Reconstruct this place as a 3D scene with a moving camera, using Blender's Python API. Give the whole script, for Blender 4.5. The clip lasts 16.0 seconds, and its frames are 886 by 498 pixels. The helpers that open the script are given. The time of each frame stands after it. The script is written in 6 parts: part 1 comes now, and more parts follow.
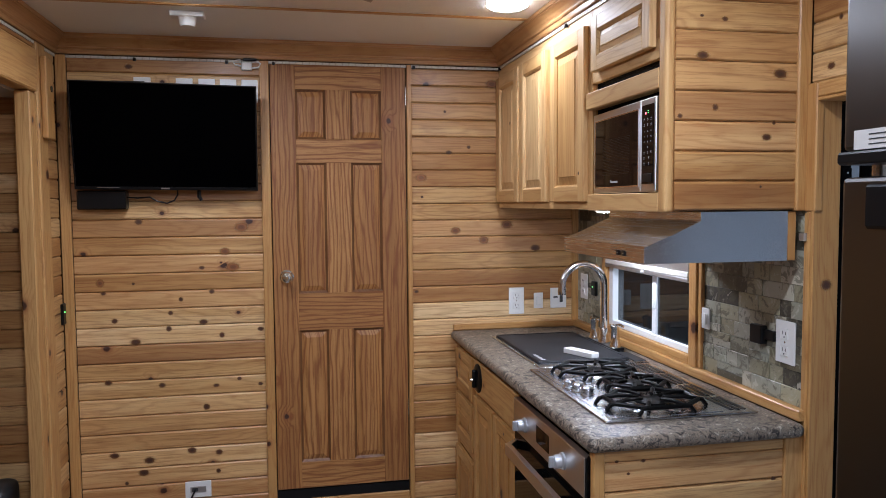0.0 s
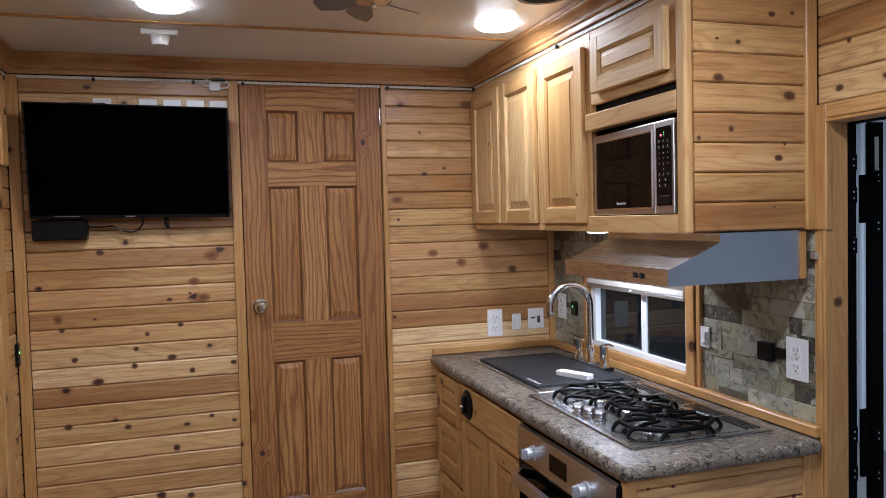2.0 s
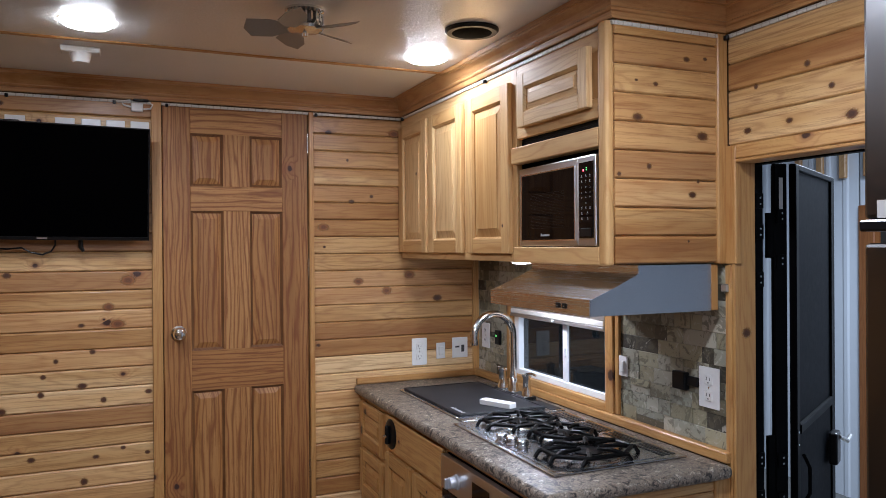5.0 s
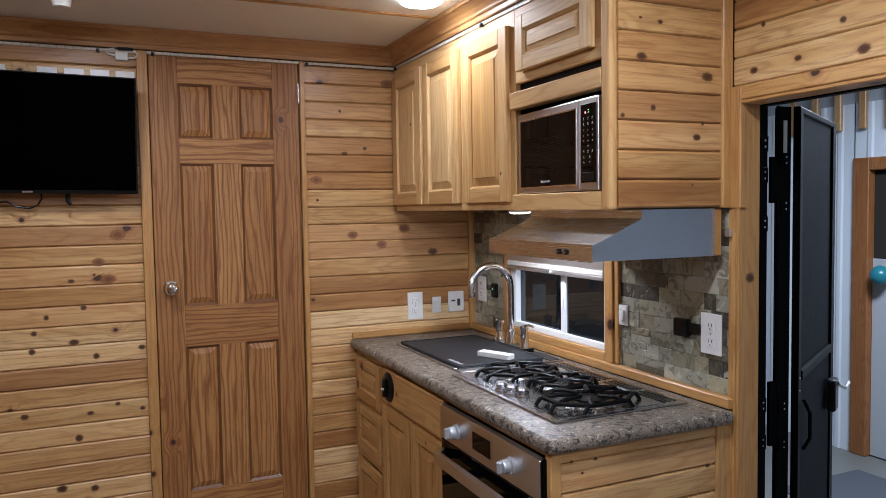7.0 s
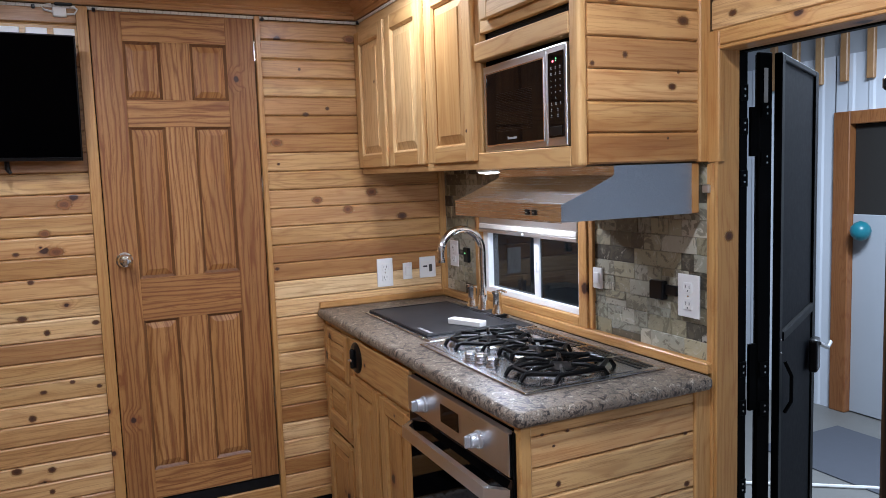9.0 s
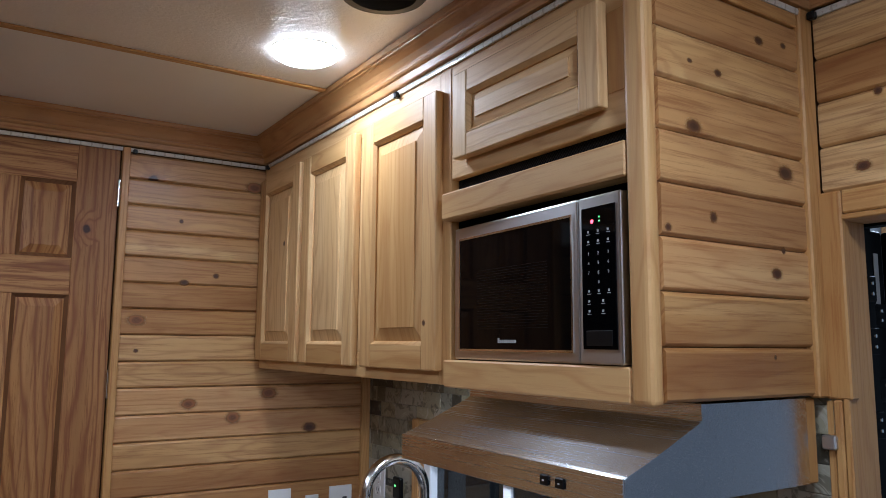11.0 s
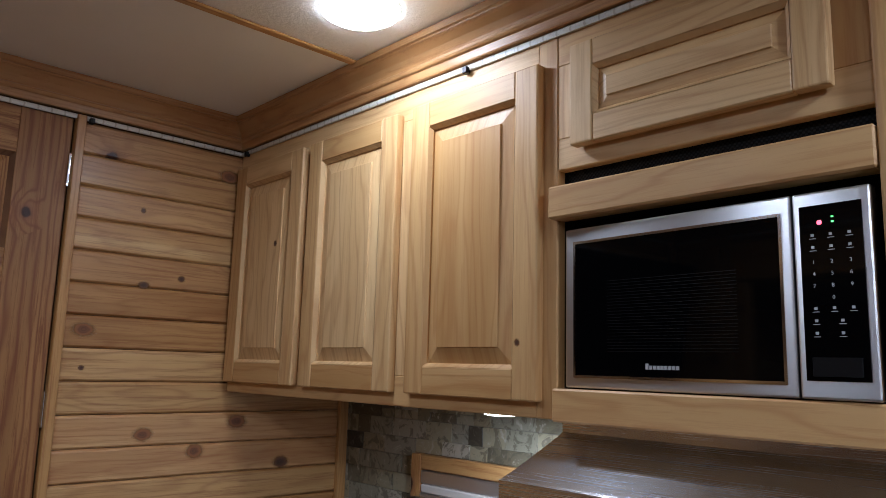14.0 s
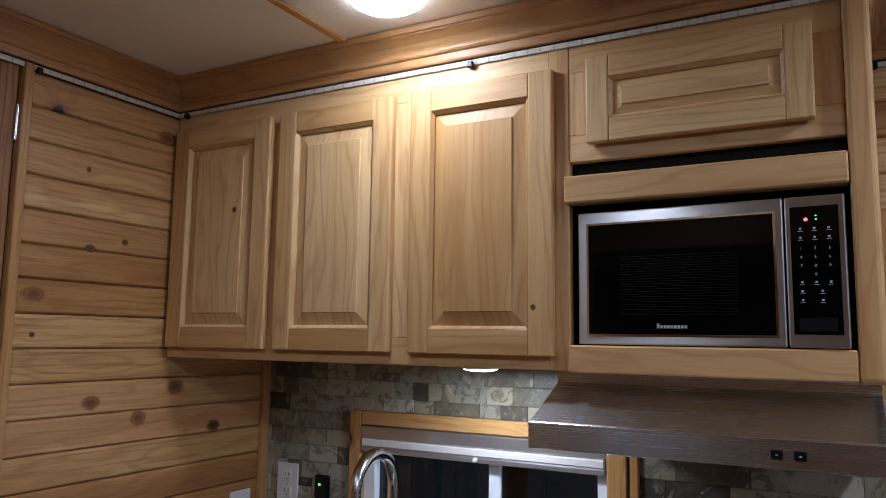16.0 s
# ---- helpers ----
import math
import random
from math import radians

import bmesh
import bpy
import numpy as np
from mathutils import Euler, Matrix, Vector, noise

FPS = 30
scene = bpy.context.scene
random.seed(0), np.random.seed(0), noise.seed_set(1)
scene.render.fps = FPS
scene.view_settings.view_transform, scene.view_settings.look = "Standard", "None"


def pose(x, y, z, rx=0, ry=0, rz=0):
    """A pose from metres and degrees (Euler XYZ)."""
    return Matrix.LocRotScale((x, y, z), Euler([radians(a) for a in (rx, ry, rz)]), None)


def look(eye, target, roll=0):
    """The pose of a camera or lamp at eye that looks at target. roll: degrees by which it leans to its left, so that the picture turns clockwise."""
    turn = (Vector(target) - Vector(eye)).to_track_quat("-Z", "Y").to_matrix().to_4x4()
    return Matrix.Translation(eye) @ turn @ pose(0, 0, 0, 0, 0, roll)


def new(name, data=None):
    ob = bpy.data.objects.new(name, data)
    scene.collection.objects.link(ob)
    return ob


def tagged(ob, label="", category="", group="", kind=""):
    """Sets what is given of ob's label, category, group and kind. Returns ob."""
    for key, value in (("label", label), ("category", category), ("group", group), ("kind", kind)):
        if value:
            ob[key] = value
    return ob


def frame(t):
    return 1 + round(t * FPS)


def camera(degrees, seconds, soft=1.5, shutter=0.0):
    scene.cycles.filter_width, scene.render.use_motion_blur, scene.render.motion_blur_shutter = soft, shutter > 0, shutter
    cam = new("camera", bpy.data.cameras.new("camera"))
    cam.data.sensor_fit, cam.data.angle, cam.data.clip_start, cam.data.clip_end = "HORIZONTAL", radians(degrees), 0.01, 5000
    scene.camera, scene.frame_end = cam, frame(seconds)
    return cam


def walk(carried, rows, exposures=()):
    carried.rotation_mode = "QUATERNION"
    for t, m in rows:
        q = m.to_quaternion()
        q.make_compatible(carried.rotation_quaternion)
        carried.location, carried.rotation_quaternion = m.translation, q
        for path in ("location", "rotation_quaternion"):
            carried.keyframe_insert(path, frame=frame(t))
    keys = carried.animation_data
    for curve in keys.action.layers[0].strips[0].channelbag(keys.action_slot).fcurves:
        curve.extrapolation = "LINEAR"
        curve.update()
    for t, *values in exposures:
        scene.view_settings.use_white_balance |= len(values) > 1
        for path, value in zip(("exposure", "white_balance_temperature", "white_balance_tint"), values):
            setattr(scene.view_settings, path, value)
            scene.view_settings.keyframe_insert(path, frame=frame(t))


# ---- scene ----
cam = camera(61.6, 16.0, soft=0.6)
PATH = [
    (0, (0.094, 0.768, 1.565), (0.493, 2.724, 1.442), -0.4),
    (0.5, (0.064, 0.845, 1.555), (0.438, 2.807, 1.444), -0.9),
    (1, (0.025, 0.945, 1.574), (0.304, 2.923, 1.486), -1.5),
    (1.5, (-0.087, 0.929, 1.574), (0.363, 2.876, 1.485), -1.2),
    (2, (-0.138, 0.905, 1.595), (0.465, 2.81, 1.513), -1.5),
    (2.5, (-0.155, 0.906, 1.584), (0.595, 2.759, 1.54), -0.8),
    (3, (-0.16, 0.903, 1.599), (0.64, 2.735, 1.578), -0.2),
    (3.5, (-0.16, 0.891, 1.591), (0.643, 2.723, 1.581), -0.3),
    (4, (-0.158, 0.887, 1.594), (0.634, 2.723, 1.583), -0.4),
    (6.5, (-0.15, 0.933, 1.591), (0.667, 2.758, 1.588), -0.8),
    (7, (-0.157, 0.949, 1.548), (0.662, 2.771, 1.44), -0.9),
    (7.5, (-0.167, 0.963, 1.482), (0.63, 2.745, 1.044), -0.7),
    (8, (-0.161, 0.965, 1.462), (0.619, 2.719, 0.898), -1.0),
    (8.5, (-0.139, 0.962, 1.491), (0.656, 2.733, 1.011), -1.5),
    (9, (-0.046, 1.048, 1.533), (0.808, 2.845, 1.33), -2.0),
    (9.5, (0.112, 1.238, 1.597), (1.004, 3.027, 1.665), -0.4),
    (9.7, (0.154, 1.315, 1.612), (1.062, 3.094, 1.716), 0.6),
    (11.8, (0.291, 2.047, 1.628), (1.416, 3.671, 1.938), -1.1),
    (12, (0.302, 2.062, 1.632), (1.419, 3.69, 1.947), -1.5),
    (12.5, (0.299, 2.09, 1.63), (1.395, 3.729, 1.963), -1.7),
    (13, (0.263, 2.129, 1.634), (1.373, 3.758, 1.974), 0.9),
    (13.5, (0.169, 2.204, 1.633), (1.408, 3.736, 1.977), 2.2),
    (14, (0.102, 2.323, 1.616), (1.448, 3.767, 1.934), 1.6),
    (14.5, (0.033, 2.465, 1.622), (1.461, 3.829, 1.936), -1.1),
    (15, (-0.104, 2.523, 1.628), (1.486, 3.695, 1.945), -2.6),
    (15.5, (-0.262, 2.589, 1.618), (1.418, 3.635, 1.908), -1.2),
    (16, (-0.323, 2.603, 1.6), (1.418, 3.558, 1.838), 0.8),
]
EXPOSURES = [(0, -0.10, 6030, 10), (6.5, -0.18, 6050, 10), (7.0, -0.14, 6220, 10), (7.5, 0.08, 6320, 10), (8, 0.24, 6370, 10), (8.5, 0.2, 6300, 10), (9.0, 0.07, 6080, 10), (9.5, -0.2, 5970, 9), (12, -0.66, 5640, 7), (14, -0.86, 5720, 8), (16, -0.96, 5790, 10)]
walk(cam, [(t, look(eye, target, roll)) for t, eye, target, roll in PATH], EXPOSURES)

# ---------- world, lamps ----------
world = bpy.data.worlds.new("night")
scene.world = world
world.use_nodes = True
world.node_tree.nodes["Background"].inputs[0].default_value = (0.02, 0.025, 0.035, 1)
world.node_tree.nodes["Background"].inputs[1].default_value = 0.3

LAMP = (0.90, 0.95, 1.10)
CEIL = 2.285


def disc_lamp(name, x, y, z, size, watts, colour):
    data = bpy.data.lights.new(name, "AREA")
    data.shape, data.size, data.energy, data.color = "DISK", size, watts, colour
    ob = new(name, data)
    ob.location = (x, y, z)
    return ob


PUCKS = [(0.875, 3.40, 4.6), (-0.24, 3.385, 8.0), (-0.24, 2.0, 13.0), (0.80, 2.0, 10.0), (-0.24, 0.4, 17.0), (0.45, 0.4, 17.0)]
for px, py, watts in PUCKS:
    disc_lamp("ceiling_lamp_light", px, py, CEIL - 0.025, 0.13, watts, LAMP)
disc_lamp("cabinet_lamp_light", 1.245, 3.36, 1.517, 0.06, 4.5, LAMP)
garage_tube = disc_lamp("garage_lamp_light", 3.8, 3.2, 2.72, 0.9, 185.0, (0.74, 0.85, 1.0))

# ---------- helpers ----------


def box(bm, x0, x1, y0, y1, z0, z1, b=0.0, seg=1):
    pts = [(x, y, z) for x in (x0, x1) for y in (y0, y1) for z in (z0, z1)]
    vs = [bm.verts.new(p) for p in pts]
    fs = [bm.faces.new([vs[i] for i in f]) for f in ((0, 1, 3, 2), (4, 6, 7, 5), (0, 4, 5, 1), (2, 3, 7, 6), (0, 2, 6, 4), (1, 5, 7, 3))]
    if b:
        es = list({e for f in fs for e in f.edges})
        bmesh.ops.bevel(bm, geom=es, offset=b, segments=seg, profile=0.5, affect="EDGES")
    return bm


def prism(bm, pts, axis, a0, a1):
    """A polygon in the plane across an axis (0, 1, 2), drawn out from a0 to a1."""
    def at(p, a):
        q = list(p)
        q.insert(axis, a)
        return q
    lo = [bm.verts.new(at(p, a0)) for p in pts]
    hi = [bm.verts.new(at(p, a1)) for p in pts]
    n = len(pts)
    bm.faces.new(lo)
    bm.faces.new(hi[::-1])
    for i in range(n):
        bm.faces.new((lo[i], hi[i], hi[(i + 1) % n], lo[(i + 1) % n]))
    return bm


def lathe(bm, profile, centre, axis=2, seg=32, sign=1):
    """Turns (radius, height) pairs round an axis through centre."""
    rings = []
    for r, h in profile:
        ring = []
        for k in range(seg):
            a = 2 * math.pi * k / seg
            q = [r * math.cos(a), r * math.sin(a)]
            q.insert(axis, sign * h)
            ring.append(bm.verts.new([c + d for c, d in zip(centre, q)]))
        rings.append(ring)
    for a, b in zip(rings, rings[1:]):
        for k in range(seg):
            bm.faces.new((a[k], a[(k + 1) % seg], b[(k + 1) % seg], b[k]))
    bm.faces.new(rings[0][::-1])
    bm.faces.new(rings[-1])
    return bm


def tube(bm, pts, r, seg=10):
    pts = [Vector(p) for p in pts]
    rings = []
    side = None
    for i, p in enumerate(pts):
        d = (pts[min(i + 1, len(pts) - 1)] - pts[max(i - 1, 0)]).normalized()
        ref = side if side is not None else (Vector((0, 0, 1)) if abs(d.z) < 0.9 else Vector((1, 0, 0)))
        s = (ref - d * ref.dot(d)).normalized()
        side = s
        t = d.cross(s)
        rr = r[i] if isinstance(r, (list, tuple)) else r
        rings.append([bm.verts.new(p + rr * (math.cos(2 * math.pi * k / seg) * s + math.sin(2 * math.pi * k / seg) * t)) for k in range(seg)])
    for a, b in zip(rings, rings[1:]):
        for k in range(seg):
            bm.faces.new((a[k], a[(k + 1) % seg], b[(k + 1) % seg], b[k]))
    bm.faces.new(rings[0][::-1])
    bm.faces.new(rings[-1])
    return bm


def finish(name, bm, mat, smooth=False):
    bmesh.ops.recalc_face_normals(bm, faces=bm.faces[:])
    me = bpy.data.meshes.new(name)
    bm.to_mesh(me)
    bm.free()
    me.materials.append(mat)
    if smooth:
        me.shade_smooth()
        me.set_sharp_from_angle(angle=radians(38))
    return me


def part(name, bm, mat, parent=None, label="", smooth=False):
    ob = new(name, finish(name, bm, mat, smooth))
    if parent is not None:
        ob.parent = parent
    return tagged(ob, label)


def piece(name, me, parent, at=(0, 0, 0), rz=0.0):
    ob = new(name, me)
    ob.parent = parent
    ob.location = at
    ob.rotation_euler = (0, 0, rz)
    return ob


def thing(name, label, category, group="", kind="", at=(0, 0, 0), rz=0.0):
    ob = new(name)
    ob.empty_display_size = 0.05
    ob.location = at
    ob.rotation_euler = (0, 0, rz)
    return tagged(ob, label, category, group, kind)


def solid(name, bm, mat, label="", category="", group="", kind="", smooth=False):
    return tagged(part(name, bm, mat, None, "", smooth), label, category, group, kind)


B = bmesh.new

# ---------- materials ----------


class Graph:
    def __init__(self, name):
        self.mat = bpy.data.materials.new(name)
        self.mat.use_nodes = True
        self.nt = self.mat.node_tree
        self.bsdf = self.nt.nodes["Principled BSDF"]

    def put(self, sock, v):
        if isinstance(v, bpy.types.NodeSocket):
            self.nt.links.new(v, sock)
        elif v is not None:
            sock.default_value = v

    def node(self, kind, **props):
        n = self.nt.nodes.new(kind)
        for k, v in props.items():
            if k == "operation":
                n.operation = v
            elif k == "dims":
                if kind == "ShaderNodeTexNoise":
                    n.noise_dimensions = v
                else:
                    n.voronoi_dimensions = v
        return n

    def math(self, op, a, b=None, c=None, clamp=False):
        n = self.node("ShaderNodeMath", operation=op)
        n.use_clamp = clamp
        for s, v in zip(n.inputs, (a, b, c)):
            self.put(s, v)
        return n.outputs[0]

    def xyz(self, x, y, z):
        n = self.node("ShaderNodeCombineXYZ")
        for s, v in zip(n.inputs, (x, y, z)):
            self.put(s, v)
        return n.outputs[0]

    def noise(self, vec, scale, detail=3.0, rough=0.55, dims="3D", distort=0.0):
        n = self.node("ShaderNodeTexNoise", dims=dims)
        self.put(n.inputs["Vector"], vec)
        n.inputs["Scale"].default_value, n.inputs["Detail"].default_value = scale, detail
        n.inputs["Roughness"].default_value, n.inputs["Distortion"].default_value = rough, distort
        return n.outputs["Fac"]

    def ramp(self, fac, stops):
        n = self.node("ShaderNodeValToRGB")
        els = n.color_ramp.elements
        while len(els) < len(stops):
            els.new(0.5)
        for e, (p, c) in zip(els, stops):
            e.position, e.color = p, (*c, 1)
        self.put(n.inputs[0], fac)
        return n.outputs[0]

    def span(self, v, a, b, lo=0.0, hi=1.0, smooth=True):
        n = self.node("ShaderNodeMapRange")
        n.interpolation_type = "SMOOTHSTEP" if smooth else "LINEAR"
        for s, x in zip(n.inputs, (v, a, b, lo, hi)):
            self.put(s, x)
        return n.outputs[0]

    def mix(self, fac, a, b, mode="MIX"):
        n = self.node("ShaderNodeMix")
        n.data_type, n.blend_type = "RGBA", mode
        self.put(n.inputs[0], fac)
        for s, v in ((n.inputs[6], a), (n.inputs[7], b)):
            self.put(s, (*v, 1) if isinstance(v, tuple) and len(v) == 3 else v)
        return n.outputs[2]

    def coords(self):
        return self.node("ShaderNodeTexCoord").outputs["Object"]

    def split(self, vec):
        n = self.node("ShaderNodeSeparateXYZ")
        self.put(n.inputs[0], vec)
        return n.outputs

    def random(self):
        return self.node("ShaderNodeObjectInfo").outputs["Random"]

    def bump(self, height, strength=0.3, distance=0.002):
        n = self.node("ShaderNodeBump")
        n.inputs["Strength"].default_value, n.inputs["Distance"].default_value = strength, distance
        self.put(n.inputs["Height"], height)
        self.put(self.bsdf.inputs["Normal"], n.outputs[0])

    def done(self, colour, rough=0.5, metal=0.0, coat=0.0, coat_rough=0.2, spec=None):
        b = self.bsdf.inputs
        self.put(b["Base Color"], (*colour, 1) if isinstance(colour, tuple) else colour)
        self.put(b["Roughness"], rough)
        self.put(b["Metallic"], metal)
        b["Coat Weight"].default_value, b["Coat Roughness"].default_value = coat, coat_rough
        if spec is not None:
            b["Specular IOR Level"].default_value = spec
        return self.mat


def wood(name, along, tones, knots=0.35, rings=30.0, ring_dark=0.30, streak=0.54, zones=1.2, rough=0.42, coat=0.08, wave=9.0, knot=(0.028, 0.009, 0.005), spread=0.75, cell=7.0, thin=3.5):
    """Sawn boards with grain along one axis: tones from pale sapwood to red heartwood, growth rings that bend round the knots."""
    g = Graph(name)
    x, y, z = g.split(g.coords())
    order = {"X": (x, y, z), "Y": (y, x, z), "Z": (z, x, y)}[along]
    r = g.random()
    u = g.math("MULTIPLY_ADD", r, 41.3, order[0])
    v = g.math("MULTIPLY_ADD", r, 17.7, g.math("ADD", order[1], order[2]))
    flat = g.xyz(u, v, 0.0)
    vor = g.node("ShaderNodeTexVoronoi", dims="2D")
    vor.inputs["Scale"].default_value = cell
    g.put(vor.inputs["Vector"], g.xyz(g.math("MULTIPLY", u, 0.8), v, 0.0))
    cr, cg, cb = g.split(vor.outputs["Color"])
    there = g.math("LESS_THAN", cr, knots)
    wob = g.noise(flat, 60, 2, 0.5, "2D")
    dist = g.math("ADD", g.math("DIVIDE", vor.outputs["Distance"], g.math("MULTIPLY_ADD", cg, 1.2, 0.35)), g.math("MULTIPLY_ADD", wob, 0.05, -0.025))
    core = g.math("MULTIPLY", g.span(dist, 0.1, 0.055), there)
    halo = g.math("MULTIPLY", g.span(dist, 0.42, 0.04), there)
    eye = g.math("MULTIPLY", g.span(dist, 0.19, 0.07), there)
    low = g.noise(g.xyz(g.math("MULTIPLY", u, 1.1), g.math("MULTIPLY", v, 7.0), 0.0), 1.0, 3, 0.5, "2D")
    phase = g.math("ADD", g.math("MULTIPLY", v, rings), g.math("ADD", g.math("MULTIPLY", low, wave), g.math("MULTIPLY", halo, 1.8)))
    ring = g.math("MULTIPLY_ADD", g.math("SINE", g.math("MULTIPLY", phase, 6.2832)), 0.5, 0.5)
    ring = g.math("POWER", ring, thin)
    fine = g.noise(g.xyz(g.math("MULTIPLY", u, 3.5), g.math("MULTIPLY", v, 105.0), 0.0), 1.0, 7, 0.78, "2D")
    zone = g.noise(g.xyz(g.math("MULTIPLY", u, 0.9), g.math("MULTIPLY", v, 16.0), 3.0), 1.0, 2, 0.5, "3D", 0.6)
    tone = g.math("ADD", g.math("MULTIPLY_ADD", r, spread, 0.5 - spread / 2), g.math("MULTIPLY", g.math("SUBTRACT", zone, 0.5), 0.9 * zones), clamp=True)
    col = g.ramp(tone, tones)
    dark = tuple(c * m for c, m in zip(tones[-1][1], (0.74, 0.52, 0.36)))
    col = g.mix(g.math("MULTIPLY", ring, ring_dark), col, dark)
    col = g.mix(g.math("MULTIPLY", g.span(fine, 0.47, 0.66), streak), col, dark)
    col = g.mix(g.math("MULTIPLY", halo, 0.22), col, (0.36, 0.13, 0.04))
    col = g.mix(g.math("MULTIPLY", eye, 0.6), col, (0.22, 0.075, 0.03))
    kc = g.mix(g.math("MULTIPLY_ADD", g.math("SINE", g.math("MULTIPLY", dist, 260.0)), 0.5, 0.5), knot, tuple(c * 2.1 for c in knot))
    col = g.mix(core, col, kc)
    g.bump(g.math("ADD", g.math("MULTIPLY", fine, 0.5), g.math("SUBTRACT", g.math("MULTIPLY", ring, 0.3), g.math("MULTIPLY", core, 0.6))), 0.28, 0.0014)
    ro = g.math("MULTIPLY_ADD", fine, 0.16, rough - 0.06)
    return g.done(col, ro, coat=coat, coat_rough=0.22)


PALE = [(0.0, (0.78, 0.555, 0.29)), (0.45, (0.71, 0.45, 0.195)), (0.75, (0.57, 0.32, 0.128)), (1.0, (0.44, 0.22, 0.08))]
CEDAR = [(0.0, (0.70, 0.47, 0.22)), (0.3, (0.59, 0.355, 0.14)), (0.55, (0.485, 0.262, 0.09)), (0.8, (0.39, 0.19, 0.06)), (1.0, (0.30, 0.132, 0.04))]
RED = [(0.0, (0.60, 0.35, 0.14)), (0.4, (0.495, 0.265, 0.096)), (0.75, (0.40, 0.205, 0.078)), (1.0, (0.31, 0.145, 0.053))]
TRIM = [(0.0, (0.60, 0.36, 0.14)), (0.5, (0.52, 0.285, 0.095)), (1.0, (0.42, 0.21, 0.065))]
CROWN = [(0.0, (0.56, 0.32, 0.13)), (0.5, (0.47, 0.25, 0.096)), (1.0, (0.37, 0.175, 0.062))]
PINE = [(0.0, (0.52, 0.27, 0.090)), (0.5, (0.40, 0.188, 0.055)), (1.0, (0.24, 0.098, 0.026))]
HONEY = [(0.0, (0.72, 0.49, 0.235)), (0.5, (0.63, 0.39, 0.162)), (1.0, (0.49, 0.27, 0.092))]
BASEW = [(0.0, (0.60, 0.36, 0.14)), (0.5, (0.50, 0.275, 0.09)), (1.0, (0.40, 0.20, 0.06))]
cedar_x = wood("cedar_boards", "X", CEDAR, knots=0.06)
cedar_y = wood("cedar_boards_side", "Y", CEDAR, knots=0.1)
pale_x = wood("pale_sapwood_boards", "X", PALE, knots=0.06)
red_x = wood("red_heartwood_boards", "X", RED, knots=0.06)
TONES = {"p": pale_x, "m": cedar_x, "r": red_x}
for key, tones, title in (("P", PALE, "pale"), ("M", CEDAR, "amber"), ("R", RED, "red")):
    TONES[key] = wood(f"knotty_{title}_boards", "X", tones, knots=0.14, cell=9.5)
trim_z = wood("cedar_trim_upright", "Z", TRIM, knots=0.16, zones=0.6, spread=0.5, rings=50)
trim_x = wood("cedar_trim_long", "X", TRIM, knots=0.0, zones=0.6, spread=0.5, rings=50)
trim_y = wood("cedar_trim_side", "Y", TRIM, knots=0.1, zones=0.6, spread=0.5, rings=50)
crown_x = wood("crown_cedar", "X", CROWN, knots=0.12, zones=0.8, spread=0.4, rings=60)
crown_y = wood("crown_cedar_side", "Y", CROWN, knots=0.12, zones=0.8, spread=0.4, rings=60)
pine_z = wood("stained_pine_upright", "Z", PINE, knots=0.05, rings=44, ring_dark=0.78, streak=0.8, zones=0.9, spread=0.35, rough=0.5, coat=0.0, wave=5.0)
pine_x = wood("stained_pine_rail", "X", PINE, knots=0.04, rings=44, ring_dark=0.78, streak=0.8, zones=0.9, spread=0.35, rough=0.5, coat=0.0, wave=5.0)
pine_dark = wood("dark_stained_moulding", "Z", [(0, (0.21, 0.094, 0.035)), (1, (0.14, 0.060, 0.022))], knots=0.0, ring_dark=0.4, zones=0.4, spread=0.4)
honey_z = wood("cabinet_cedar_upright", "Z", HONEY, knots=0.02, rings=26, ring_dark=0.34, streak=0.26, zones=1.3, spread=0.8, cell=5.0, rough=0.5, coat=0.03, wave=7.0, thin=6.0)
honey_y = wood("cabinet_cedar_rail", "Y", HONEY, knots=0.02, rings=26, ring_dark=0.34, streak=0.26, zones=1.3, spread=0.8, cell=5.0, rough=0.5, coat=0.03, wave=7.0, thin=6.0)
base_z = wood("base_cedar_upright", "Z", BASEW, knots=0.18, rings=34, zones=0.9, spread=0.5)
base_y = wood("base_cedar_rail", "Y", BASEW, knots=0.2, rings=34, zones=0.9, spread=0.5)
fir_z = wood("garage_fir_trim", "Z", [(0, (0.36, 0.15, 0.05)), (1, (0.24, 0.09, 0.028))], knots=0.0, ring_dark=0.5, zones=0.6)
fir_y = wood("garage_fir_stub", "X", [(0, (0.55, 0.34, 0.16)), (1, (0.42, 0.23, 0.10))], knots=0.05, zones=0.6)
floor_wood = wood("floor_boards_walnut", "Y", [(0, (0.32, 0.19, 0.085)), (0.5, (0.17, 0.092, 0.042)), (1, (0.06, 0.034, 0.017))], knots=0.03, rings=36, ring_dark=0.5, streak=0.95, zones=2.6, spread=0.9, rough=0.36, coat=0.1, knot=(0.03, 0.015, 0.008))


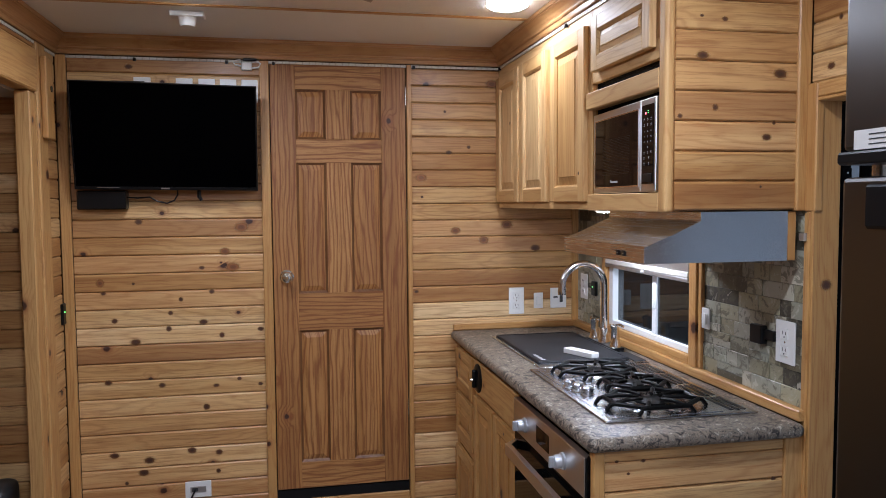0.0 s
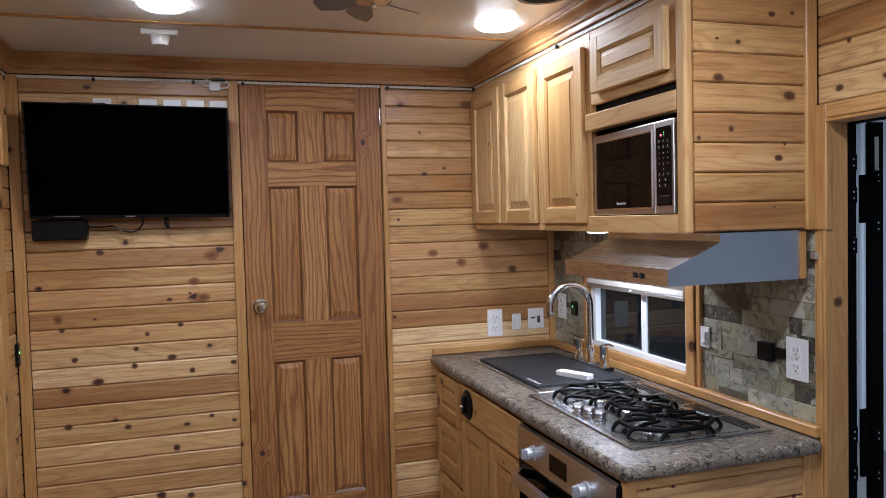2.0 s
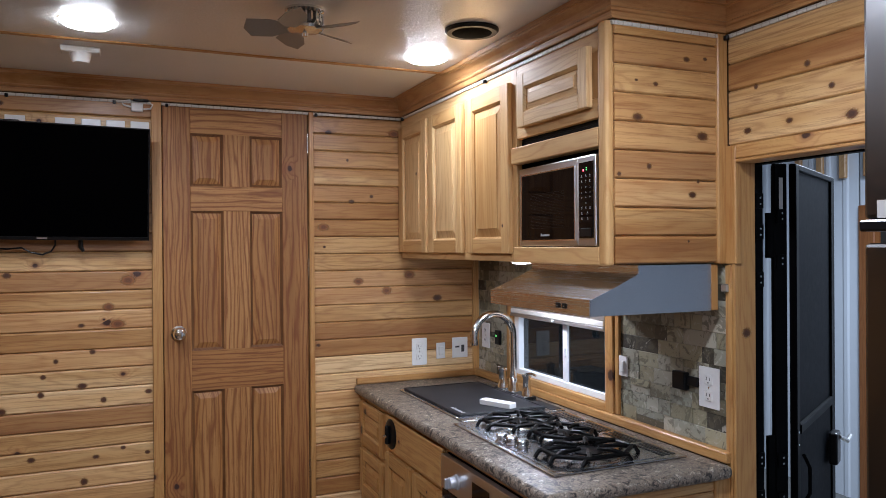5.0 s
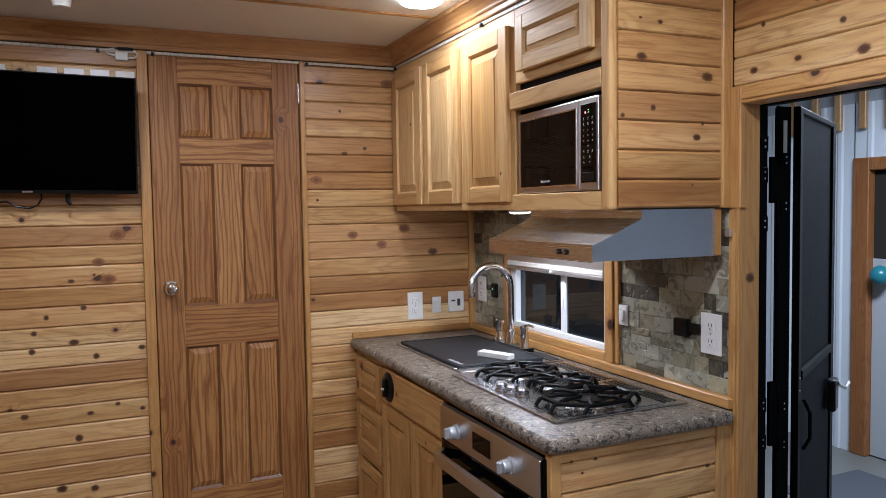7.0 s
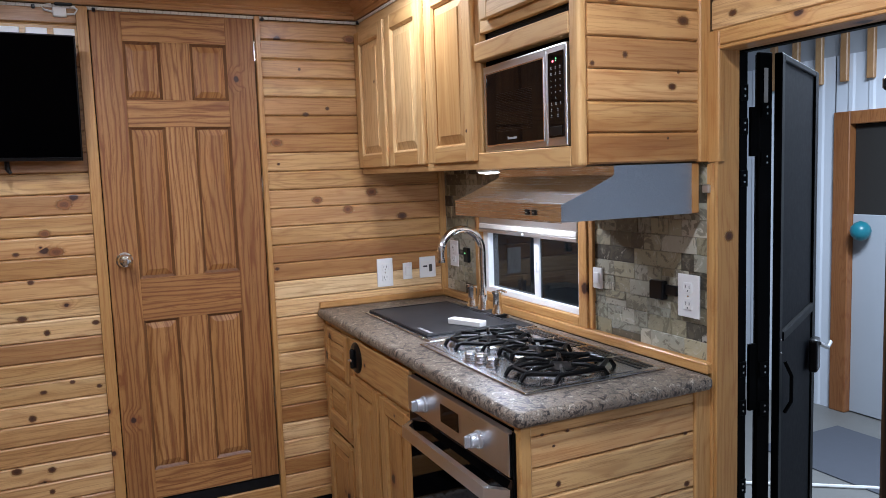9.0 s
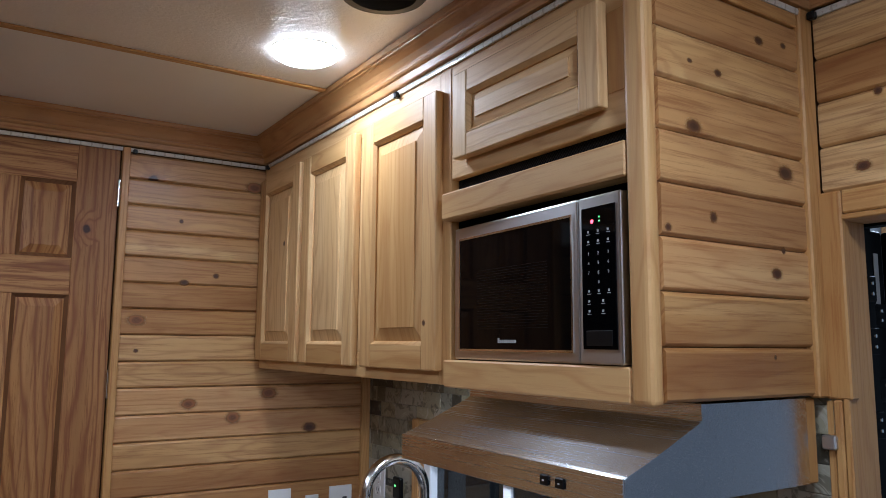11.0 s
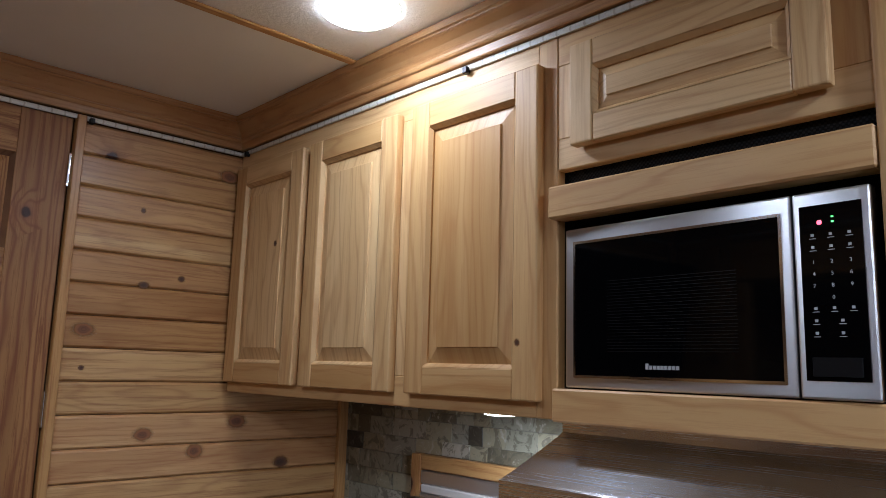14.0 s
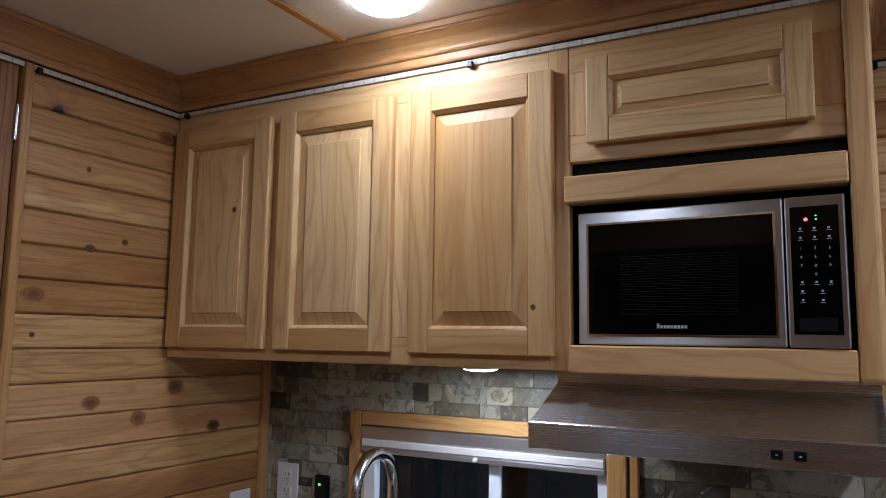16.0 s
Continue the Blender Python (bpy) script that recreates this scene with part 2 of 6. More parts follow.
def make_knot(name, core, ring, halo):
    """A knot inlaid in a board: dark ringed heart, red rim, stain that fades into the wood."""
    g = Graph(name)
    c = g.coords()
    x, y, z = g.split(c)
    r = g.random()
    wob = g.noise(g.xyz(g.math("MULTIPLY_ADD", r, 31.0, x), g.math("ADD", y, z), r), 2.6, 3, 0.6)
    d = g.math("SQRT", g.math("ADD", g.math("MULTIPLY", x, x), g.math("ADD", g.math("MULTIPLY", y, y), g.math("MULTIPLY", z, z))))
    d = g.math("ADD", d, g.math("MULTIPLY_ADD", wob, 0.36, -0.18))
    rings = g.math("MULTIPLY_ADD", g.math("SINE", g.math("MULTIPLY", d, 38.0)), 0.5, 0.5)
    heart = g.mix(g.math("MULTIPLY", rings, 0.5), core, ring)
    col = g.mix(g.span(d, 0.22, 0.44), heart, ring)
    col = g.mix(g.span(d, 0.44, 0.60), col, halo)
    g.put(g.bsdf.inputs["Alpha"], g.math("MULTIPLY", g.span(d, 0.92, 0.44), g.span(d, 0.66, 0.45, 0.55, 1.0)))
    return g.done(col, 0.5)


knot_dark = make_knot("dark_knot", (0.042, 0.016, 0.008), (0.11, 0.043, 0.017), (0.26, 0.12, 0.040))
knot_red = make_knot("red_knot", (0.11, 0.038, 0.013), (0.25, 0.094, 0.030), (0.36, 0.155, 0.045))


def plain(name, colour, rough=0.5, metal=0.0, grain=0.05, scale=40.0, bump=0.0, coat=0.0, spec=None):
    """A painted, moulded or cast surface with slight mottling."""
    g = Graph(name)
    c = g.coords()
    n = g.noise(c, scale, 4, 0.6)
    n2 = g.noise(c, scale * 0.13, 3, 0.6)
    f = g.math("ADD", g.math("MULTIPLY_ADD", n, grain, 1 - grain / 2 - grain / 2), g.math("MULTIPLY", n2, grain))
    col = g.mix(1.0, colour, g.xyz(f, f, f), "MULTIPLY")
    if bump:
        g.bump(n, bump, 0.001)
    return g.done(col, g.math("MULTIPLY_ADD", n2, min(0.12, rough), rough - min(0.06, rough / 2)), metal, coat, spec=spec)


def brushed(name, colour, rough, along="Y"):
    g = Graph(name)
    x, y, z = g.split(g.coords())
    k = {"X": (3, 400, 400), "Y": (400, 3, 400), "Z": (400, 400, 3)}[along]
    n = g.noise(g.xyz(*(g.math("MULTIPLY", a, float(b)) for a, b in zip((x, y, z), k))), 1.0, 3, 0.6)
    smear = g.noise(g.coords(), 9.0, 3, 0.6)
    ro = g.math("ADD", g.math("MULTIPLY_ADD", n, 0.14, rough - 0.1), g.math("MULTIPLY", smear, 0.04))
    g.bsdf.inputs["Anisotropic"].default_value = 0.75
    g.put(g.bsdf.inputs["Tangent"], g.xyz(0.25, 0.06, 1.0) if along == "Y" else g.xyz(0.06, 1.0, 0.1))
    return g.done(colour, ro, 1.0)


steel = brushed("brushed_steel", (0.62, 0.62, 0.625), 0.32)
steel_dark = brushed("dark_brushed_steel", (0.19, 0.185, 0.18), 0.33, "Z")
hob_steel = brushed("hob_steel", (0.50, 0.50, 0.51), 0.24, "X")
handle_steel = brushed("handle_steel", (0.78, 0.77, 0.76), 0.32)
hood_steel = brushed("hood_steel", (0.70, 0.70, 0.715), 0.27)
nickel = plain("brushed_nickel", (0.74, 0.73, 0.71), 0.17, 1.0, 0.02)
knob_silver = plain("silver_plastic", (0.50, 0.52, 0.55), 0.28, 0.55, 0.04)
chrome = plain("chrome", (0.8, 0.8, 0.8), 0.1, 1.0, 0.02)
white_plastic = plain("white_plastic", (0.78, 0.77, 0.74), 0.35, grain=0.03)
black_plastic = plain("black_plastic", (0.005, 0.005, 0.0055), 0.32, grain=0.1, spec=0.25)
black_gloss = plain("black_glass", (0.0015, 0.0015, 0.0018), 0.04, grain=0.02, spec=0.18)
tv_glass = plain("tv_panel", (0.0006, 0.0006, 0.0008), 0.06, grain=0.02, spec=0.015)
black_iron = plain("cast_iron", (0.003, 0.003, 0.0032), 0.4, spec=0.14, grain=0.2, scale=200, bump=0.15)
black_metal = plain("black_enamel", (0.0015, 0.0015, 0.0018), 0.5, grain=0.1, spec=0.04)
speaker_black = plain("speaker_cloth", (0.002, 0.002, 0.0022), 0.7, grain=0.2, spec=0.02)
rubber = plain("black_rubber", (0.013, 0.013, 0.015), 0.55, grain=0.2)
hatch_grey = plain("hatch_plastic", (0.024, 0.024, 0.023), 0.5, spec=0.2, grain=0.3, scale=300, bump=0.3)
vinyl_white = plain("white_vinyl", (0.8, 0.81, 0.82), 0.3, grain=0.03)
alum = plain("aluminium", (0.55, 0.54, 0.53), 0.35, 0.9, 0.05)
paper = plain("paper", (0.75, 0.74, 0.71), 0.8, grain=0.03)
ink = plain("dark_ink", (0.05, 0.05, 0.05), 0.7)
leather = plain("dark_leather", (0.03, 0.029, 0.028), 0.42, grain=0.2, scale=120, bump=0.2)
# Near-black fill; in the microwave bay its colour stands in for shade.
dark_void = plain("dark_void_board", (0.02, 0.017, 0.014), 0.8, grain=0.2)
back_board = plain("dark_wood_backing", (0.10, 0.05, 0.02), 0.7, grain=0.2)
icon_white = plain("white_print", (0.42, 0.42, 0.42), 0.5, grain=0.03)
cloth_white = plain("white_panel_slide", (0.62, 0.58, 0.52), 0.6, grain=0.06, scale=90, bump=0.1)
garage_white = plain("white_sheet_metal", (0.68, 0.71, 0.76), 0.42, grain=0.06, scale=6)
garage_grey = plain("grey_wall_paint", (0.42, 0.44, 0.47), 0.7, grain=0.06, scale=5)
fridge_paint = plain("grey_fridge_paint", (0.46, 0.47, 0.49), 0.4, grain=0.05)
mat_grey = plain("grey_floor_mat", (0.07, 0.075, 0.09), 0.85, grain=0.3, scale=200, bump=0.2)
mat_blue = plain("pale_blue_mat", (0.42, 0.55, 0.72), 0.8, grain=0.1, scale=80)
teal = plain("teal_plastic", (0.02, 0.17, 0.21), 0.3)
screen_dark = plain("insect_screen", (0.003, 0.0035, 0.0055), 0.6, grain=0.1, scale=400, spec=0.03)


def emitter(name, colour, strength):
    g = Graph(name)
    g.bsdf.inputs["Emission Color"].default_value = (*colour, 1)
    g.bsdf.inputs["Emission Strength"].default_value = strength
    return g.done((0.8, 0.8, 0.8), 0.4)


glow = emitter("lamp_lens", (0.95, 0.97, 1.0), 30.0)
led_red = emitter("red_indicator", (1.0, 0.02, 0.08), 5.0)
led_green = emitter("green_indicator", (0.05, 1.0, 0.1), 3.0)


def make_glass():
    g = Graph("tinted_glass")
    b = g.bsdf.inputs
    b["Transmission Weight"].default_value = 1.0
    b["IOR"].default_value = 1.45
    return g.done((0.03, 0.036, 0.038), 0.0)


glass = make_glass()


def make_ceiling(name, bumpy, rough, coat):
    g = Graph(name)
    c = g.coords()
    n = g.noise(c, 110, 4, 0.6)
    n2 = g.noise(c, 5, 3, 0.6)
    col = g.mix(n2, (0.82, 0.80, 0.755), (0.87, 0.85, 0.81))
    g.bump(n, bumpy, 0.0022)
    return g.done(col, rough, coat=coat, coat_rough=0.10)


ceil_front = make_ceiling("ceiling_vinyl_textured", 0.9, 0.32, 0.8)
ceil_back = make_ceiling("ceiling_vinyl_matte", 0.05, 0.6, 0.0)


def make_granite():
    g = Graph("granite_laminate")
    c = g.coords()
    a = g.noise(c, 42, 7, 0.72, distort=1.0)
    b = g.noise(c, 15, 5, 0.7, distort=1.4)
    d = g.noise(c, 120, 4, 0.65)
    col = g.ramp(a, [(0.36, (0.010, 0.009, 0.009)), (0.45, (0.07, 0.057, 0.049)), (0.50, (0.31, 0.25, 0.185)), (0.55, (0.075, 0.064, 0.055)), (0.63, (0.52, 0.46, 0.37))])
    col = g.mix(g.math("MULTIPLY", g.span(b, 0.52, 0.64), 0.5), col, (0.22, 0.17, 0.13))
    col = g.mix(g.math("MULTIPLY", g.span(d, 0.56, 0.66), 0.8), col, (0.014, 0.013, 0.013))
    return g.done(col, g.math("MULTIPLY_ADD", a, 0.15, 0.36), spec=0.35)


granite = make_granite()


def make_stone():
    g = Graph("mosaic_stone")
    r = g.random()
    x, y, z = g.split(g.coords())
    vec = g.xyz(g.math("MULTIPLY_ADD", r, 13.0, x), g.math("MULTIPLY_ADD", r, 71.0, y), z)
    base = g.ramp(r, [(0.0, (0.035, 0.032, 0.024)), (0.10, (0.11, 0.096, 0.062)), (0.25, (0.24, 0.215, 0.135)), (0.5, (0.36, 0.325, 0.21)), (0.75, (0.25, 0.25, 0.19)), (1.0, (0.50, 0.46, 0.36))])
    n = g.noise(vec, 15, 6, 0.66, distort=1.8)
    m = g.noise(vec, 48, 5, 0.7, distort=0.6)
    col = g.mix(g.math("MULTIPLY", g.span(n, 0.52, 0.58), 0.7), base, (0.10, 0.088, 0.056))
    col = g.mix(g.math("MULTIPLY", g.span(n, 0.42, 0.34), 0.6), col, (0.52, 0.49, 0.41))
    col = g.mix(g.math("MULTIPLY", g.span(m, 0.54, 0.7), 0.35), col, (0.46, 0.43, 0.36))
    g.bump(m, 0.35, 0.0012)
    return g.done(col, g.math("MULTIPLY_ADD", n, 0.25, 0.34))


stone = make_stone()
grout = plain("stone_grout", (0.20, 0.18, 0.14), 0.8, grain=0.2)


def make_rug():
    g = Graph("woven_cotton")
    x, y, z = g.split(g.coords())
    warp = g.noise(g.xyz(g.math("MULTIPLY", x, 105.0), g.math("MULTIPLY", y, 235.0), 0.0), 1.0, 1, 0.4)
    weft = g.math("MULTIPLY_ADD", g.math("SINE", g.math("MULTIPLY", y, 900.0)), 0.5, 0.5)
    stripe = g.noise(g.xyz(g.math("MULTIPLY", x, 1.2), g.math("MULTIPLY", y, 26.0), 0.0), 1.0, 2, 0.5)
    across = g.noise(g.xyz(g.math("MULTIPLY", x, 26.0), g.math("MULTIPLY", y, 0.6), 5.0), 1.0, 2, 0.5)
    shade = g.math("ADD", warp, g.math("ADD", g.math("MULTIPLY_ADD", stripe, 0.22, -0.11), g.math("MULTIPLY_ADD", across, 0.26, -0.13)))
    col = g.ramp(shade, [(0.36, (0.085, 0.088, 0.10)), (0.48, (0.25, 0.25, 0.265)), (0.62, (0.52, 0.51, 0.505))])
    band = g.math("FRACT", g.math("ADD", g.math("MULTIPLY", y, 8.5), g.math("MULTIPLY", stripe, 1.2)))
    col = g.mix(g.math("MULTIPLY", g.span(band, 0.90, 0.93), 0.38), col, (0.70, 0.70, 0.71))
    lane = g.math("FRACT", g.math("ADD", g.math("MULTIPLY", x, 8.0), g.math("MULTIPLY", across, 1.5)))
    col = g.mix(g.math("MULTIPLY", g.span(lane, 0.80, 0.9), 0.22), col, (0.42, 0.25, 0.16))
    g.bump(g.math("ADD", weft, warp), 0.4, 0.002)
    return g.done(col, 0.9)


rug_mat = make_rug()
fringe_mat = plain("cotton_fringe", (0.62, 0.605, 0.58), 0.9, grain=0.2)


def make_concrete():
    g = Graph("smooth_concrete")
    c = g.coords()
    n = g.noise(c, 2.2, 6, 0.65)
    m = g.noise(c, 40, 4, 0.6)
    col = g.mix(n, (0.13, 0.128, 0.12), (0.20, 0.195, 0.182))
    col = g.mix(g.math("MULTIPLY", g.span(m, 0.55, 0.75), 0.3), col, (0.25, 0.24, 0.22))
    return g.done(col, 0.5)


concrete = make_concrete()


def make_diamond():
    g = Graph("black_tread_plate")
    c = g.coords()
    v = g.node("ShaderNodeTexVoronoi", dims="3D")
    v.inputs["Scale"].default_value = 60
    g.put(v.inputs["Vector"], c)
    g.bump(g.span(v.outputs["Distance"], 0.5, 0.2), 0.5, 0.002)
    return g.done((0.002, 0.002, 0.002), 0.45, spec=0.08)


tread = make_diamond()


def make_mesh_black():
    g = Graph("perforated_black")
    x, y, z = g.split(g.coords())
    s = g.math("MULTIPLY", g.math("SINE", g.math("MULTIPLY", y, 900.0)), g.math("SINE", g.math("MULTIPLY", z, 900.0)))
    col = g.mix(g.span(s, -0.1, 0.3), (0.003, 0.003, 0.003), (0.017, 0.017, 0.017))
    g.bump(s, 0.5, 0.001)
    return g.done(col, 0.5, spec=0.15)


perforated = make_mesh_black()

# ---------- shell ----------
XL, XR, YB, YS = -0.868, 1.47, 4.2, -1.6
floor_ob = solid("floor", box(B(), XL - 1.2, XR + 0.06, YS, YB + 0.06, -0.06, -0.006), dark_void, "dark wood-look plank floor with walnut tones", "floor", kind="structure")
ceiling = solid("ceiling", box(B(), XL - 0.06, XR + 0.06, YS, 3.6, CEIL, CEIL + 0.04), ceil_front, "beige textured vinyl ceiling with a soft sheen", "ceiling", kind="structure")
solid("ceiling_rear", box(B(), XL - 0.06, XR + 0.06, 3.6, YB + 0.06, CEIL, CEIL + 0.04), ceil_back, "matte beige ceiling panel behind the wood seam", "ceiling", kind="structure")
solid("ceiling_trim", box(B(), XL, 1.035, 3.60, 3.622, CEIL - 0.006, CEIL - 0.0005, 0.002), trim_x, "thin wooden batten covering the ceiling seam", "trim", kind="structure")

DX0, DX1, DZ0, DZ1 = 0.012, 0.622, 0.25, 2.19
wall_north = thing("wall_north", "cedar tongue-and-groove plank wall with dark knots", "wall", kind="structure")
bm = B()
box(bm, XL - 0.06, DX0 - 0.003, YB + 0.014, YB + 0.08, 0, CEIL)
box(bm, DX1 + 0.003, XR + 0.06, YB + 0.014, YB + 0.08, 0, CEIL)
box(bm, DX0 - 0.003, DX1 + 0.003, YB + 0.014, YB + 0.08, DZ1 + 0.003, CEIL)
box(bm, DX0 - 0.003, DX1 + 0.003, YB + 0.014, YB + 0.08, 0, 0.105)
part("backing", bm, back_board, wall_north)
solid("closet_back", box(B(), DX0 - 0.1, DX1 + 0.1, YB + 0.4, YB + 0.42, 0, CEIL), dark_void, "plain dark wall behind the closed door", "wall", kind="structure")

WY0, WY1, WZ0, WZ1 = 3.115, 3.835, 1.02, 1.355
EY0, EY1, EZ1 = 1.68, 2.526, 1.84
bm = B()
box(bm, XR + 0.012, XR + 0.07, EY1, YB + 0.014, -0.06, WZ0)
box(bm, XR + 0.012, XR + 0.07, EY1, YB + 0.014, WZ1, CEIL)
box(bm, XR + 0.012, XR + 0.07, WY1, YB + 0.014, WZ0, WZ1)
box(bm, XR + 0.012, XR + 0.07, EY1, WY0, WZ0, WZ1)
box(bm, XR + 0.012, XR + 0.07, EY0, EY1, EZ1, CEIL)
box(bm, XR + 0.012, XR + 0.07, YS, EY0, -0.06, CEIL)
wall_east = thing("wall_east", "plank and stone-tile side wall of the trailer", "wall", kind="structure")
part("backing", bm, back_board, wall_east)

SZ = 2.0
wall_west = thing("wall_west", "cedar plank side wall with a slide-out opening", "wall", kind="structure")
bm = B()
box(bm, XL - 0.06, XL - 0.014, 3.96, YB + 0.014, 0, CEIL)
box(bm, XL - 0.06, XL - 0.014, 0.2, 3.96, 2.17, CEIL)
box(bm, XL - 0.06, XL - 0.014, YS, 0.2, 0, CEIL)
part("backing", bm, back_board, wall_west)
solid("wall_south", box(B(), XL - 0.06, XR + 0.07, YS - 0.06, YS, -0.06, CEIL), cedar_x, "plain cedar wall behind", "wall", kind="structure")
slide_end = thing("wall_slide_end", "cedar plank end wall of the slide-out", "wall", kind="structure")
part("backing", box(B(), -1.98, XL - 0.03, 4.077, 4.11, 0, 2.17), back_board, slide_end)
solid("wall_slide_outer", box(B(), -2.03, -1.97, 0.14, 4.11, 0, 2.17), cedar_y, "cedar outer wall of the slide-out", "wall", kind="structure")
solid("wall_slide_south", box(B(), -1.98, XL - 0.06, 0.14, 0.2, 0, 2.17), cedar_x, "plain cedar end wall of the slide-out", "wall", kind="structure")
solid("ceiling_slide", box(B(), -1.98, XL - 0.06, 0.14, 4.08, SZ, SZ + 0.04), cloth_white, "pale slide-out ceiling panel", "ceiling", kind="structure")

# ---------- planks ----------
PT = 0.014


def plank_profile(h):
    """Depth and height of a board with eased edges; depth 0 is the backing side."""
    return [(0, 0.0016), (PT - 0.0055, 0.0016), (PT - 0.001, 0.005), (PT, 0.0065), (PT, h - 0.0065), (PT - 0.0012, h - 0.004), (PT - 0.005, h), (0, h)]


def plank_mesh(name, length, h, axis, mat, facing):
    """A board along an axis, its face looking along facing (+1 or -1) of the other level axis."""
    pts = [(facing * d, z) for d, z in plank_profile(h)]
    return finish(name, prism(B(), pts, axis, 0.0, length), mat)


def board_wall(parent, axis, a0, a1, face, facing, z_first, pitch, z_lo, z_hi, mat, tones=""):
    """Rows of boards; face is the coordinate of the finished surface."""
    full = {m: plank_mesh("plank", a1 - a0, pitch, axis, m, facing) for m in ({TONES[c] for c in tones} or {mat})}
    n0 = math.floor((z_lo - z_first) / pitch)
    n = n0
    while z_first + n * pitch < z_hi - 0.004:
        z = z_first + n * pitch
        lo, hi = max(z, z_lo), min(z + pitch, z_hi)
        m = TONES[tones[(n - n0) % len(tones)]] if tones else mat
        me = full[m] if hi - lo > pitch - 1e-4 else (plank_mesh("plank", a1 - a0, hi - lo, axis, m, facing) if hi - lo > 0.018 else None)
        if me:
            at = [0, 0, lo]
            at[axis] = a0
            at[1 - axis] = face - facing * PT
            piece("plank", me, parent, at)
        n += 1


# ---------- trims ----------
CP = [(0.0, 2.205), (0.009, 2.205), (0.011, 2.208), (0.013, 2.222), (0.019, 2.224), (0.022, 2.228), (0.022, 2.232), (0.018, 2.235), (0.020, 2.240), (0.028, 2.252), (0.040, 2.263), (0.046, 2.266), (0.047, 2.269), (0.053, 2.270), (0.054, CEIL - 0.001), (0.0, CEIL - 0.001)]
TP = [(0.001, 2.189), (0.006, 2.189), (0.007, 2.195), (0.006, 2.2), (0.001, 2.2)]
PLAN = [(XL, YS + 0.01), (XL, YB), (1.07, YB), (1.07, 2.552), (XR, 2.552), (XR, YS + 0.01)]


def swept(i, profile):
    """One length of moulding along the plan, mitred at its ends; the room lies on its right."""
    def right(a, b):
        d = Vector((b[0] - a[0], b[1] - a[1])).normalized()
        return Vector((d.y, -d.x))
    bm = B()
    ends = []
    for j in (i, i + 1):
        ns = [right(PLAN[k], PLAN[k + 1]) for k in (j - 1, j) if 0 <= k < len(PLAN) - 1]
        m = ns[0] if len(ns) == 1 else (ns[0] + ns[1]) / (1 + ns[0].dot(ns[1]))
        ends.append([bm.verts.new((PLAN[j][0] + m.x * d, PLAN[j][1] + m.y * d, z)) for d, z in profile])
    a, b = ends
    n = len(profile)
    for k in range(n):
        bm.faces.new((a[k], b[k], b[(k + 1) % n], a[(k + 1) % n]))
    bm.faces.new(a[::-1])
    bm.faces.new(b)
    return bm


def make_tape():
    g = Graph("led_tape")
    x, y, z = g.split(g.coords())
    s = g.math("FRACT", g.math("MULTIPLY", g.math("ADD", x, y), 34.0))
    n = g.noise(g.coords(), 160, 3, 0.7)
    col = g.mix(g.math("MAXIMUM", g.span(s, 0.84, 0.9), g.span(n, 0.58, 0.66)), (0.64, 0.62, 0.56), (0.47, 0.43, 0.36))
    return g.done(col, 0.35, coat=0.3)


tape_mat = make_tape()
for i in range(5):
    solid("crown_trim", swept(i, CP), crown_y if i in (0, 2, 4) else crown_x, "reddish cedar crown moulding under the ceiling", "trim", "crown mouldings", "structure")
    tp = solid("light_tape", swept(i, TP), tape_mat, "unlit white light tape below the crown moulding", "light strip", "light tapes")
clips = [(-0.55, YB - 0.009, 0), (-0.17, YB - 0.009, 0), (0.03, YB - 0.009, 0), (0.66, YB - 0.009, 0), (1.062, 4.16, 0), (1.062, 3.30, 0), (1.062, 2.575, 0), (1.455, 2.535, 0)]
for cx, cy, _ in clips:
    solid("tape_clip", box(B(), cx - 0.006, cx + 0.006, cy - 0.006, cy + 0.008, 2.182, 2.196, 0.002), black_plastic, "small black clip holding the light tape", "clip", "tape clips")

solid("corner_trim", box(B(), XL + 0.003, -0.824, YB - 0.018, YB, 0.105, 2.2, 0.003), trim_z, "upright cedar corner strip", "trim", kind="structure")
for a, b in ((-0.032, DX0 - 0.004), (DX1 + 0.004, 0.648)):
    solid("door_trim", box(B(), a, b, YB - 0.012, YB + 0.012, 0.001, 2.2, 0.002), trim_z, "narrow cedar strip beside the door", "trim", kind="structure")
solid("corner_trim", box(B(), 1.436, XR - 0.003, YB - 0.016, YB, 0.96, 1.54, 0.002), trim_z, "short cedar strip where tile meets planks", "trim", kind="structure")
solid("baseboard", box(B(), XL, DX0 - 0.045, YB - 0.006, YB + 0.012, 0, 0.103, 0.001), tread, "black baseboard along the plank wall", "baseboard", kind="structure")
solid("baseboard", box(B(), DX0 - 0.003, DX1 + 0.003, YB - 0.004, YB + 0.012, 0, 0.103, 0.001), tread, "black baseboard under the door riser", "baseboard", kind="structure")
solid("baseboard", box(B(), 0.65, 0.87, YB - 0.006, YB + 0.012, 0, 0.103, 0.001), tread, "black baseboard beside the cabinet", "baseboard", kind="structure")
solid("door_riser", box(B(), DX0 - 0.003, DX1 + 0.003, YB - 0.002, YB + 0.014, 0.104, 0.198, 0.003), trim_x, "light cedar board under the door threshold", "trim", kind="structure")
solid("threshold", box(B(), DX0 - 0.003, DX1 + 0.003, YB + 0.012, YB + 0.06, 0.105, DZ0 - 0.006, 0.002), black_plastic, "black threshold strip under the door", "threshold", kind="structure")

